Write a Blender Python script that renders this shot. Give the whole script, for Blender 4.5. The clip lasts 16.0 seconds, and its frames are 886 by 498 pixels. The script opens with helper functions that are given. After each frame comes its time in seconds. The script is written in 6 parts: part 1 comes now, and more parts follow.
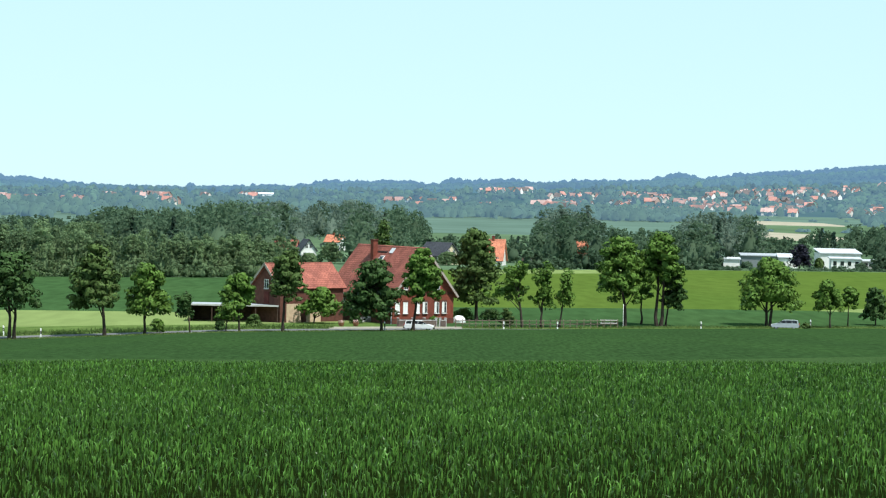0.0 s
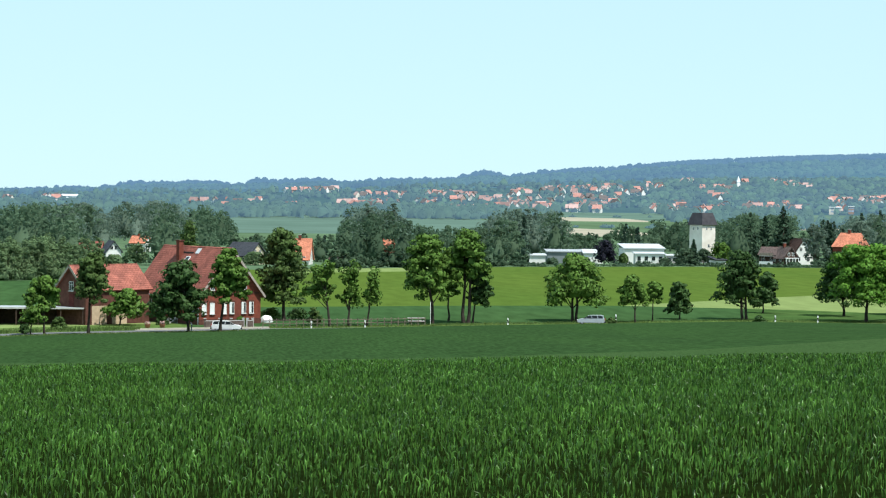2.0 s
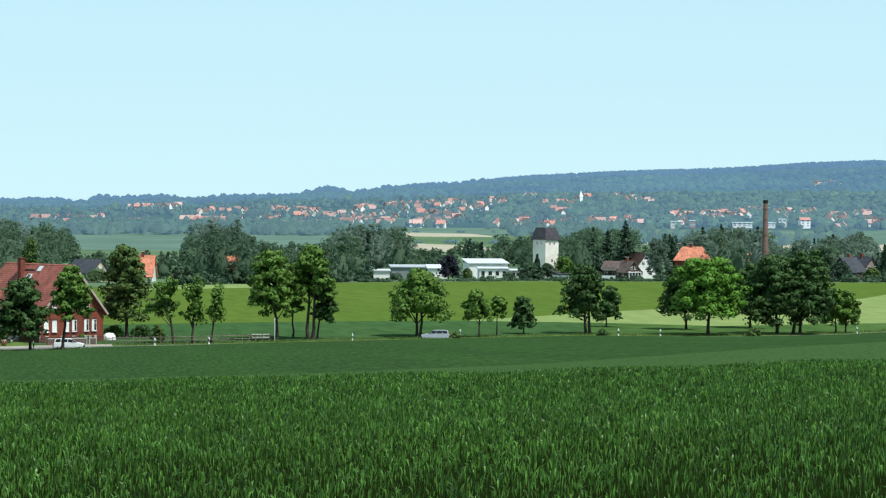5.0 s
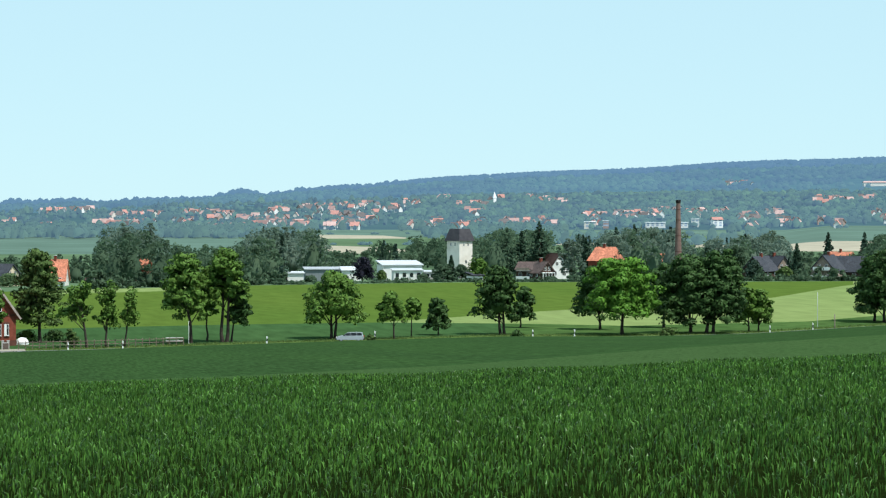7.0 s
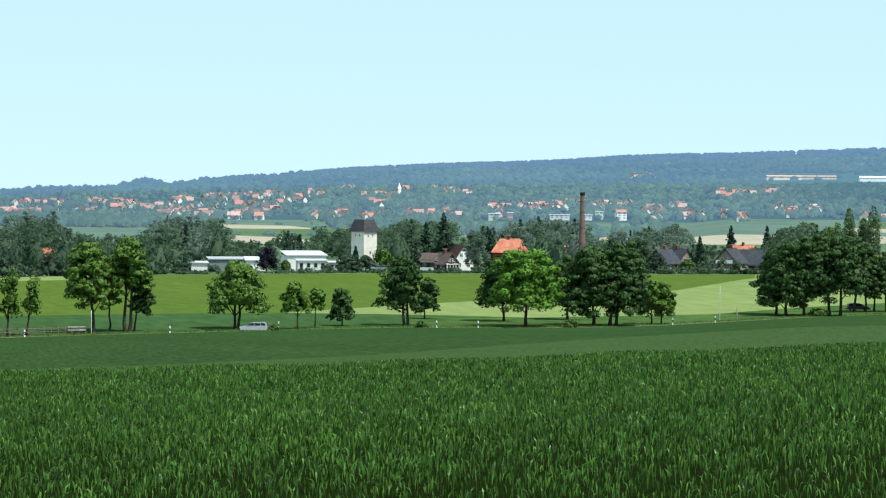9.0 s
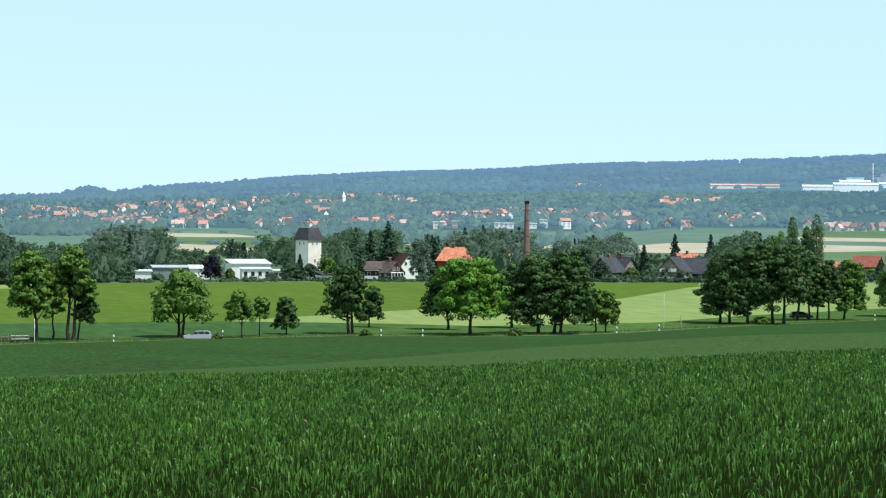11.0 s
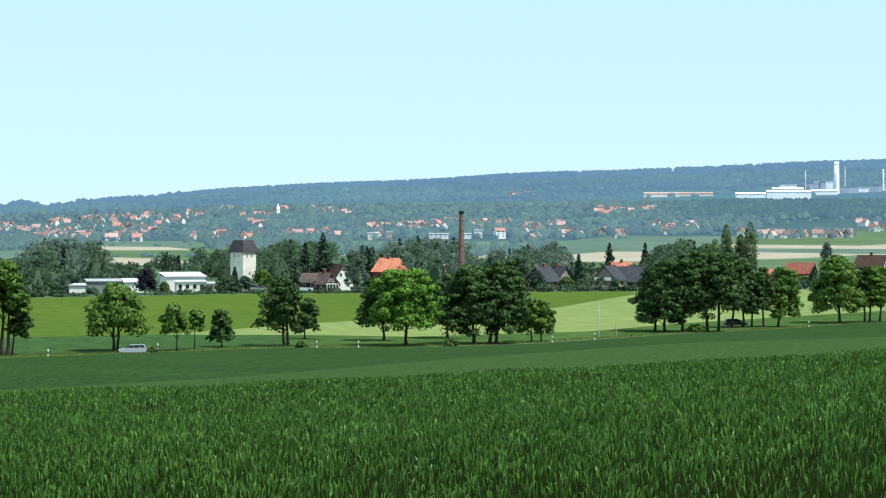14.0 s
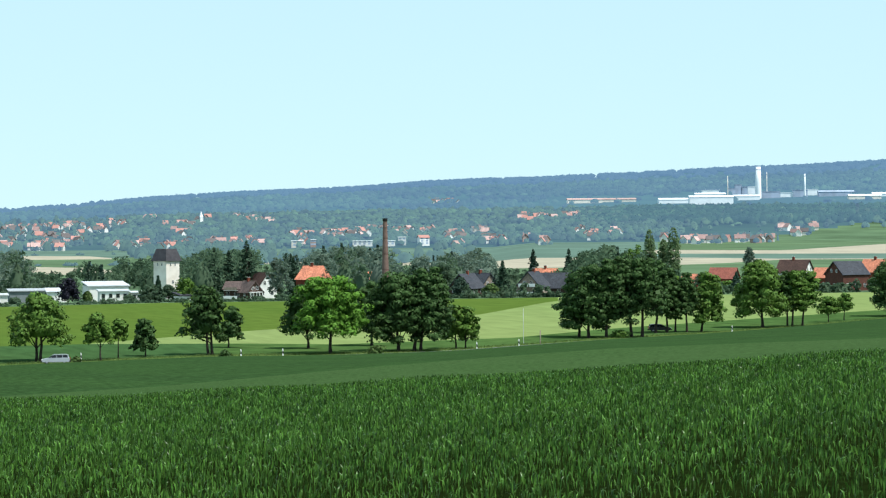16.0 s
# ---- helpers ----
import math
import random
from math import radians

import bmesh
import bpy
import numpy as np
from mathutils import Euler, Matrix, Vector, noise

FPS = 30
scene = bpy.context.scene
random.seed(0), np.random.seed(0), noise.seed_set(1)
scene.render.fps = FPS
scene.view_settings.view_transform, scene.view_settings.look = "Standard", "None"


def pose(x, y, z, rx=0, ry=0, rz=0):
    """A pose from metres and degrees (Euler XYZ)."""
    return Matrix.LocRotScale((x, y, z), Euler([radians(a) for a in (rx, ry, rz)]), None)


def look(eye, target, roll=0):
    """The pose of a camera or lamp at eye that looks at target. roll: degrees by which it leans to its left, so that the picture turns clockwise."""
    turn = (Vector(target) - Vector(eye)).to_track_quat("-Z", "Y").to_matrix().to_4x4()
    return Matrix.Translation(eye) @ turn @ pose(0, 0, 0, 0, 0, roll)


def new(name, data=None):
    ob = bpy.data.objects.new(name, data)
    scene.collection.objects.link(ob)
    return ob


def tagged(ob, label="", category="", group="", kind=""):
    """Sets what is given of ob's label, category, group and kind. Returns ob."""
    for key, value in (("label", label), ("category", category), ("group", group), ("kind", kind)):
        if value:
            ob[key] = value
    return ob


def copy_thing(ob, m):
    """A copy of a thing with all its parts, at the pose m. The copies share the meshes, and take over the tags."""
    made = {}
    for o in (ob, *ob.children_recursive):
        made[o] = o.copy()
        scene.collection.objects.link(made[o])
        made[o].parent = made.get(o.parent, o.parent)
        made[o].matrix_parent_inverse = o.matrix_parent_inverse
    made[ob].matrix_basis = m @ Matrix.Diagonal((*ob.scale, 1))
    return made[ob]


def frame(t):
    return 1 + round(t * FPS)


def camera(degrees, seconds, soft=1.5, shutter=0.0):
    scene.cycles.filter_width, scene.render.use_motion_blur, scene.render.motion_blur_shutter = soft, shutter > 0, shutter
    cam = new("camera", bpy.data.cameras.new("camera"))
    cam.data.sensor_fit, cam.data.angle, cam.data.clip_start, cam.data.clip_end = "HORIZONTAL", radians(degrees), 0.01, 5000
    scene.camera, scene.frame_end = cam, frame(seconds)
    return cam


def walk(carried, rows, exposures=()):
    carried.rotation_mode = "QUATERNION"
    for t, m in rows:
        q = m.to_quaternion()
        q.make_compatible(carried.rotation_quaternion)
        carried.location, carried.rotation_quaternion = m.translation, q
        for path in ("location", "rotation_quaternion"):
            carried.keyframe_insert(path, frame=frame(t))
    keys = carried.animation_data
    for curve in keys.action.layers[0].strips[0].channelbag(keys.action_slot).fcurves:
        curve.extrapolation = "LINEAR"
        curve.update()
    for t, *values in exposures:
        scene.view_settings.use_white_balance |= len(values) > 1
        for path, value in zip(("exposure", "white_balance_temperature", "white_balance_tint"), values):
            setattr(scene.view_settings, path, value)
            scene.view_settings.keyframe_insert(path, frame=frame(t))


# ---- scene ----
# ---- the camera: it stands at one spot and pans to the right
cam = camera(19.77, 16.0, soft=1.2)
EYE = 1.7
PATH = [
    (0.0, 0.000, -1.480, -1.200),
    (0.5, -0.849, -1.566, -0.995),
    (1.0, -2.095, -1.593, -0.790),
    (1.5, -3.315, -1.536, -0.663),
    (2.0, -4.372, -1.440, -0.619),
    (2.5, -4.997, -1.308, -0.846),
    (3.0, -5.700, -1.213, -0.813),
    (3.5, -6.418, -1.165, -0.660),
    (4.0, -7.006, -1.158, -0.513),
    (4.2, -7.233, -1.120, -0.519),
    (6.3, -8.983, -1.051, 0.002),
    (6.5, -9.257, -1.052, -0.002),
    (7.0, -9.834, -1.015, -0.005),
    (7.5, -10.037, -1.023, 0.020),
    (8.0, -10.352, -1.034, -0.005),
    (8.5, -11.031, -1.096, -0.057),
    (9.0, -11.980, -1.210, -0.446),
    (9.2, -12.391, -1.305, -0.460),
    (11.3, -13.232, -0.974, -0.471),
    (11.5, -13.136, -0.958, -0.453),
    (12.0, -13.305, -0.870, -0.392),
    (12.5, -13.604, -0.848, -0.323),
    (13.0, -13.946, -0.851, -0.167),
    (13.5, -14.363, -0.886, -0.111),
    (14.0, -14.706, -0.765, 0.057),
    (14.5, -14.988, -0.733, 0.175),
    (15.0, -15.510, -0.579, 0.168),
    (15.5, -15.930, -0.570, 0.281),
    (16.0, -16.426, -0.611, 0.413),
]
walk(cam, [(t, pose(0, 0, EYE, 90 + pitch, roll, yaw)) for t, yaw, pitch, roll in PATH], exposures=[(0.0, 0.25, 6300, 8), (1.5, 0.24, 6300, 8), (2.5, 0.14, 6240, 8), (3.5, 0.10, 6200, 7), (8.5, 0.10, 6210, 7), (9.0, 0.18, 6280, 8), (16.0, 0.2, 6300, 8)])

# ---- daylight: a high early-summer sun from the right, a clear pale sky
SUN_EL, SUN_AZ = 60.0, 136.0
world = bpy.data.worlds.new("daylight")
scene.world = world
world.use_nodes = True
wn = world.node_tree.nodes
sky = wn.new("ShaderNodeTexSky")
sky.sky_type, sky.sun_disc = "NISHITA", False
sky.sun_elevation, sky.sun_rotation = radians(SUN_EL), radians(SUN_AZ)
sky.air_density, sky.dust_density, sky.ozone_density, sky.altitude = 1.0, 1.5, 6.0, 4000
# Gamma evens out the sky; the multiply tints it and carries most brightness.
sky_gamma = wn.new("ShaderNodeGamma")
sky_gamma.inputs[1].default_value = 0.15
sky_gain = wn.new("ShaderNodeVectorMath")
sky_gain.operation = "MULTIPLY"
sky_gain.inputs[1].default_value = (3.23, 4.24, 4.36)
world.node_tree.links.new(sky.outputs[0], sky_gamma.inputs[0])
world.node_tree.links.new(sky_gamma.outputs[0], sky_gain.inputs[0])
world.node_tree.links.new(sky_gain.outputs[0], wn["Background"].inputs[0])
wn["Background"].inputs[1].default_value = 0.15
sun = new("sun", bpy.data.lights.new("sun", "SUN"))
sun.data.energy, sun.data.angle, sun.data.color = 4.85, radians(0.53), (1.0, 0.955, 0.89)
sa, se = radians(SUN_AZ), radians(SUN_EL)
sun.matrix_world = look((0, 0, 0), (-math.sin(sa) * math.cos(se), -math.cos(sa) * math.cos(se), -math.sin(se)))


# ---- materials
def material(name, colour, rough=0.8, vary=0.25, scale=1.0, bump=0.0, bump_scale=8.0, island=0.0, object_vary=0.0, metal=0.0,
             translucent=0.0, stains=None, stain_scale=0.1, stain_amount=0.5, specular=0.1, haze_emission=None, stretch=None, skew=1.0):
    """A procedural surface: base colour with grain, larger stains, bump and a little change from piece to piece."""
    m = bpy.data.materials.new(name)
    m.use_nodes = True
    nt = m.node_tree
    n, link = nt.nodes, nt.links.new
    b = n["Principled BSDF"]
    b.inputs["Roughness"].default_value = rough
    b.inputs["Metallic"].default_value = metal
    b.inputs["Specular IOR Level"].default_value = specular
    geo = n.new("ShaderNodeNewGeometry")
    coord = n.new("ShaderNodeTexCoord")
    src = coord.outputs["Object"]
    if stretch:
        mp = n.new("ShaderNodeMapping")
        mp.inputs["Scale"].default_value = stretch
        link(src, mp.inputs[0])
        src = mp.outputs[0]
    noise_a = n.new("ShaderNodeTexNoise")
    noise_a.inputs["Scale"].default_value = scale
    noise_a.inputs["Detail"].default_value = 5
    link(src, noise_a.inputs["Vector"])
    ramp = n.new("ShaderNodeMapRange")
    ramp.inputs[1].default_value, ramp.inputs[2].default_value = 0.3, 0.7
    ramp.inputs[3].default_value, ramp.inputs[4].default_value = 1 - vary, 1 + vary
    link(noise_a.outputs["Fac"], ramp.inputs[0])
    value = ramp.outputs[0]

    def times(a, socket, amount):
        r = n.new("ShaderNodeMapRange")
        r.inputs[3].default_value, r.inputs[4].default_value = 1 - amount, 1 + amount
        link(socket, r.inputs[0])
        t = n.new("ShaderNodeMath")
        t.operation = "MULTIPLY"
        link(a, t.inputs[0])
        link(r.outputs[0], t.inputs[1])
        return t.outputs[0]

    if island:
        rand = n.new("ShaderNodeMath")
        rand.operation = "POWER"
        rand.inputs[1].default_value = skew
        link(geo.outputs["Random Per Island"], rand.inputs[0])
        value = times(value, rand.outputs[0], island)
    if object_vary:
        info = n.new("ShaderNodeObjectInfo")
        value = times(value, info.outputs["Random"], object_vary)
    base = n.new("ShaderNodeRGB")
    base.outputs[0].default_value = (*colour, 1)
    col = base.outputs[0]
    if stains:
        noise_b = n.new("ShaderNodeTexNoise")
        noise_b.inputs["Scale"].default_value = stain_scale
        noise_b.inputs["Detail"].default_value = 4
        link(src, noise_b.inputs["Vector"])
        r = n.new("ShaderNodeMapRange")
        r.inputs[1].default_value, r.inputs[2].default_value, r.inputs[4].default_value = 0.42, 0.66, stain_amount
        link(noise_b.outputs["Fac"], r.inputs[0])
        mx = n.new("ShaderNodeMix")
        mx.data_type = "RGBA"
        link(r.outputs[0], mx.inputs[0])
        link(col, mx.inputs[6])
        mx.inputs[7].default_value = (*stains, 1)
        col = mx.outputs[2]
    sc = n.new("ShaderNodeVectorMath")
    sc.operation = "SCALE"
    link(col, sc.inputs[0])
    link(value, sc.inputs["Scale"])
    link(sc.outputs[0], b.inputs["Base Color"])
    if bump:
        noise_c = n.new("ShaderNodeTexNoise")
        noise_c.inputs["Scale"].default_value = bump_scale
        noise_c.inputs["Detail"].default_value = 4
        link(src, noise_c.inputs["Vector"])
        bp = n.new("ShaderNodeBump")
        bp.inputs["Strength"].default_value = bump
        bp.inputs["Distance"].default_value = 0.5 / bump_scale
        link(noise_c.outputs["Fac"], bp.inputs["Height"])
        link(bp.outputs[0], b.inputs["Normal"])
    if translucent:
        tr = n.new("ShaderNodeBsdfTranslucent")
        link(sc.outputs[0], tr.inputs[0])
        mix = n.new("ShaderNodeMixShader")
        mix.inputs[0].default_value = translucent
        link(b.outputs[0], mix.inputs[1])
        link(tr.outputs[0], mix.inputs[2])
        link(mix.outputs[0], n["Material Output"].inputs[0])
    # Distance haze is painted as an even emission; no such surface is a lamp.
    if haze_emission:
        b.inputs["Emission Color"].default_value = (*haze_emission, 1)
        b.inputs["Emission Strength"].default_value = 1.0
    return m


def tiles(name, colour, rows=0.33, vary=0.2, object_vary=0.0):
    """Roof tiles in courses: dark joints between rows, a weathered tone from tile to tile."""
    m = material(name, colour, rough=0.75, vary=vary, scale=1.3, stains=(colour[0] * 0.6, colour[1] * 0.65, colour[2] * 0.7), stain_scale=0.5,
                 stain_amount=0.6, object_vary=object_vary)
    nt = m.node_tree
    n, link = nt.nodes, nt.links.new
    b = n["Principled BSDF"]
    uv = n.new("ShaderNodeTexCoord")
    br = n.new("ShaderNodeTexBrick")
    br.inputs["Scale"].default_value = 1.0
    br.inputs["Brick Width"].default_value, br.inputs["Row Height"].default_value = rows * 0.75, rows
    br.inputs["Mortar Size"].default_value = rows * 0.09
    br.inputs["Color1"].default_value, br.inputs["Color2"].default_value, br.inputs["Mortar"].default_value = (1, 1, 1, 1), (0.82, 0.82, 0.82, 1), (0.45, 0.42, 0.4, 1)
    link(uv.outputs["UV"], br.inputs["Vector"])
    mul = n.new("ShaderNodeMix")
    mul.data_type, mul.blend_type = "RGBA", "MULTIPLY"
    mul.inputs[0].default_value = 1.0
    old = b.inputs["Base Color"].links[0].from_socket
    link(old, mul.inputs[6])
    link(br.outputs["Color"], mul.inputs[7])
    link(mul.outputs[2], b.inputs["Base Color"])
    return m


# Uneven blade tones also stand in for dark gaps and glints in the canopy.
M_WHEAT = material("wheat_blade", (0.064, 0.145, 0.023), rough=0.38, specular=0.2, vary=0.35, scale=0.5, island=0.58, skew=1.2, translucent=0.12, stains=(0.070, 0.152, 0.022), stain_scale=0.06)
# Soil painted near-black, so gaps between the blades read as deep shade.
M_SOILSHADE = material("soil_shade_under_wheat", (0.008, 0.014, 0.003), vary=0.4, scale=3.0, bump=0.4, specular=0.0)
M_STRIP = material("pale_field_margin", (0.041, 0.077, 0.026), vary=0.34, scale=5.0, stains=(0.036, 0.073, 0.023), stain_scale=0.15, bump=0.4, bump_scale=4, stretch=(1, 0.35, 1), specular=0.0)
M_CROP = material("dark_green_crop", (0.027, 0.057, 0.019), vary=0.30, scale=2.2, stains=(0.033, 0.070, 0.021), stain_scale=0.08, bump=0.3, bump_scale=1.5, stretch=(1.6, 0.12, 1), specular=0.0)
M_BRIGHT = material("bright_green_meadow", (0.079, 0.122, 0.023), vary=0.12, scale=0.7, stains=(0.064, 0.112, 0.021), stain_scale=0.05, bump=0.2, bump_scale=2, stretch=(0.6, 0.12, 1), specular=0.0)
M_PALE = material("pale_ripening_field", (0.176, 0.226, 0.080), vary=0.13, scale=0.5, stains=(0.155, 0.215, 0.072), stain_scale=0.03, bump=0.2, bump_scale=2, stretch=(0.6, 0.12, 1), specular=0.0)
M_BELT = material("strip_of_young_crop", (0.039, 0.082, 0.029), vary=0.2, scale=0.8, stains=(0.046, 0.088, 0.030), stain_scale=0.06, bump=0.3, bump_scale=2, stretch=(0.6, 0.12, 1), specular=0.0)
M_VERGE = material("roadside_grass", (0.082, 0.132, 0.034), vary=0.3, scale=0.5, stains=(0.115, 0.155, 0.048), stain_scale=0.15, bump=0.7, bump_scale=3, specular=0.0)
M_LUSH = material("lush_meadow_edge", (0.049, 0.094, 0.027), vary=0.22, scale=0.6, stains=(0.074, 0.124, 0.036), stain_scale=0.12, bump=0.5, bump_scale=2.5, stretch=(0.7, 0.3, 1), specular=0.0)
M_GRASS = material("long_verge_grass", (0.105, 0.160, 0.044), vary=0.25, scale=0.3, island=0.08, translucent=0.5, stains=(0.130, 0.178, 0.056), stain_scale=0.15)
M_ASPHALT = material("worn_asphalt", (0.13, 0.13, 0.135), rough=0.9, vary=0.2, scale=1.5, stains=(0.18, 0.175, 0.17), stain_scale=0.1)
M_STUBBLE = material("straw_coloured_field", (0.34, 0.305, 0.235), vary=0.15, scale=0.05, stains=(0.28, 0.27, 0.20), stain_scale=0.01, specular=0.0)
M_MEADOW = material("valley_meadow", (0.085, 0.135, 0.075), vary=0.25, scale=0.02, stains=(0.11, 0.165, 0.085), stain_scale=0.004, specular=0.0)
M_TEAL = material("young_barley", (0.10, 0.155, 0.125), vary=0.15, scale=0.02, stains=(0.09, 0.145, 0.115), stain_scale=0.006, specular=0.0)
# Woodland floors with distance haze painted in as bluish emission.
M_FARGROUND = material("hazed_woodland_floor", (0.022, 0.042, 0.020), vary=0.3, scale=0.02, stains=(0.012, 0.022, 0.014), stain_scale=0.005, specular=0.0, haze_emission=(0.064, 0.122, 0.192))
M_HILLFLOOR = material("hazed_hillside_floor", (0.020, 0.040, 0.018), vary=0.3, scale=0.02, stains=(0.012, 0.022, 0.014), stain_scale=0.005, specular=0.0, haze_emission=(0.100, 0.194, 0.306))
M_BARK = material("grey_brown_bark", (0.045, 0.036, 0.03), rough=0.9, vary=0.35, scale=3, bump=0.6, bump_scale=10)
M_LEAF = material("maple_leaves", (0.086, 0.158, 0.028), rough=0.55, vary=0.2, scale=0.5, island=0.10, translucent=0.05)
M_LEAF_BRIGHT = material("fresh_green_leaves", (0.088, 0.192, 0.024), rough=0.55, vary=0.2, scale=0.5, island=0.10, translucent=0.05)
M_LEAF_DARK = material("dark_green_leaves", (0.045, 0.088, 0.025), rough=0.55, vary=0.22, scale=0.5, island=0.10, translucent=0.05)
M_LEAF_OLIVE = material("olive_green_leaves", (0.072, 0.116, 0.032), rough=0.6, vary=0.22, scale=0.5, island=0.10, translucent=0.05)
M_LEAF_PURPLE = material("copper_beech_leaves", (0.022, 0.022, 0.034), rough=0.6, vary=0.3, scale=0.5, island=0.2, translucent=0.1)
M_LEAF_RED = material("reddish_brown_leaves", (0.075, 0.034, 0.034), rough=0.6, vary=0.3, scale=0.5, island=0.2, translucent=0.1)
M_SPRUCE = material("spruce_needles", (0.034, 0.064, 0.038), rough=0.7, vary=0.3, scale=0.5, island=0.15)
M_WOOD_NEAR = material("woodland_leaves", (0.172, 0.250, 0.118), rough=0.7, vary=0.16, scale=0.15, island=0.05, translucent=0.45, stains=(0.112, 0.172, 0.086), stain_scale=0.10, stain_amount=0.8)
# Haze of the valley is mixed into these base colours as paler blue-green.
M_WOOD_MID = material("hazed_valley_leaves", (0.099, 0.155, 0.091), rough=0.75, vary=0.18, scale=0.12, island=0.05, translucent=0.45, stains=(0.052, 0.090, 0.052), stain_scale=0.04, stain_amount=0.8)
M_WILLOW = material("pale_hazed_willow_leaves", (0.150, 0.206, 0.160), rough=0.75, vary=0.18, scale=0.12, island=0.05, translucent=0.45, stains=(0.088, 0.126, 0.082), stain_scale=0.04, stain_amount=0.8)
M_SPRUCE_MID = material("valley_spruce_needles", (0.040, 0.070, 0.048), rough=0.7, vary=0.3, scale=0.06, island=0.2)
# Haze over the town slope is painted into these leaves as emission.
M_WOOD_TOWN = material("hazed_town_leaves", (0.048, 0.086, 0.036), rough=0.8, vary=0.25, scale=0.06, island=0.18, stains=(0.022, 0.040, 0.030), stain_scale=0.02, stain_amount=0.8, haze_emission=(0.057, 0.103, 0.190))
M_WOOD_EDGE = material("hazed_copse_leaves", (0.040, 0.070, 0.036), rough=0.8, vary=0.25, scale=0.1, island=0.14, stains=(0.026, 0.048, 0.036), stain_scale=0.02, stain_amount=0.8, haze_emission=(0.062, 0.112, 0.165))
M_WOOD_DENSE = material("hazed_wood_leaves", (0.022, 0.046, 0.022), rough=0.8, vary=0.3, scale=0.05, island=0.25, stains=(0.012, 0.026, 0.018), stain_scale=0.01, stain_amount=0.8, haze_emission=(0.060, 0.120, 0.190))
# Hillside and ridge leaves: the blue of distance is painted as emission.
M_WOOD_FAR = material("hazed_hillside_leaves", (0.024, 0.046, 0.017), rough=0.8, vary=0.4, scale=0.02, island=0.18, stains=(0.010, 0.019, 0.013), stain_scale=0.004, stain_amount=0.9, haze_emission=(0.096, 0.184, 0.304))
M_RIDGE = material("hazed_ridge_leaves", (0.010, 0.018, 0.010), rough=0.8, vary=0.35, scale=0.05, island=0.2, stains=(0.004, 0.008, 0.006), stain_scale=0.003, stain_amount=0.9, haze_emission=(0.116, 0.222, 0.366))

M_GRAVEL = material("pale_gravel", (0.30, 0.27, 0.22), vary=0.2, scale=2.0, stains=(0.20, 0.21, 0.13), stain_scale=0.4)

# ---- the lie of the land, by bearing (degrees clockwise from the first view) and distance
BEARINGS = (-12, -5, 0, 5, 10, 15, 20, 26, 31)
CREST = (-4.17, -4.12, -4.06, -3.92, -3.80, -3.58, -3.32, -2.93, -2.60)
STRIP = (-4.12, -4.06, -4.00, -3.87, -3.64, -3.24, -2.88, -2.66, -2.35)
ROAD_AZ = (-12, -9.6, -7.5, -5, -3.5, -0.6, 2, 4.9, 7.4, 9.7, 11.2, 13.9, 15.5, 16.8, 20, 22.2, 23.6, 25, 26.4, 31)
ROAD = (-3.72, -3.63, -3.54, -3.42, -3.38, -3.31, -3.27, -3.19, -3.12, -3.05, -3.01, -3.00, -2.96, -2.91, -2.69, -2.57, -2.47, -2.35, -2.22, -1.92)
VERGE_AZ = (-12, -5, -1.3, -1.0, 5, 8.4, 12, 14, 18, 20, 26, 31)
VERGE = (-3.45, -3.27, -3.15, -2.81, -2.71, -2.67, -2.70, -2.74, -2.62, -2.44, -2.04, -1.75)
BACK = (-2.29, -2.22, -1.95, -1.84, -1.77, -1.75, -1.71, -1.63, -1.58)
SLOPE_A = (-0.36, -0.33, -0.22, -0.06, 0.08, 0.12, 0.15, 0.20, 0.22)
SLOPE_B = (-0.30, -0.28, -0.15, 0.04, 0.28, 0.42, 0.48, 0.52, 0.55)
BANK_AZ = (-2, -0.5, 0.5, 4, 9, 13, 18, 21, 23.5, 31)
BANK = (9, 9, 8, 8, 8, 8, 9, 9, 9, 9)
BANK_Z = (-19.15, -19.15, -18.94, -18.88, -18.90, -18.92, -18.95, -18.95, -18.96, -18.97)
HEDGE_AZ = (-12, -1.3, -1.0, 5, 8.5, 12, 17.2, 18.9, 31)
HEDGE = (-3.02, -3.00, -2.80, -2.70, -2.66, -2.42, -2.10, -1.80, -1.75)
RIDGE_AZ = (-12, -9.9, -9.2, -8.6, -8.0, -7.8, -7.6, -7.0, -6.1, -5.2, -4.6, -4.0, -3.5, -3.0, -2.65, -1.7, -1.05, -0.7, -0.4, -0.1, 0.2, 1.0, 1.7, 2.1, 2.7, 3.5, 4.3, 4.7, 5.0, 5.3, 5.9, 6.3, 7.0, 7.9, 8.4, 9.1, 9.7,
            10.4, 11.1, 12.3, 13.4, 14.5, 15.2, 16.0, 17.3, 18.5, 19.6, 20.5, 21.7, 23.0, 24.2, 25.5, 26.4, 31)
RIDGE = (0.02, -0.06, -0.06, -0.15, -0.20, -0.22, -0.28, -0.29, -0.27, -0.22, -0.19, -0.14, -0.17, -0.09, -0.01, -0.01, 0.02, -0.01, -0.07, -0.01, 0.07, 0.05, 0.10, 0.05, 0.08, 0.11, 0.12, 0.15, 0.25, 0.30, 0.21, 0.28, 0.36, 0.41, 0.45, 0.55, 0.61,
         0.65, 0.69, 0.75, 0.78, 0.83, 0.88, 0.94, 0.99, 1.01, 1.06, 1.09, 1.14, 1.205, 1.23, 1.29, 1.335, 1.45)


def at(table, az, keys=BEARINGS):
    return float(np.interp(az, keys, table))


def tand(a):
    return math.tan(radians(a))


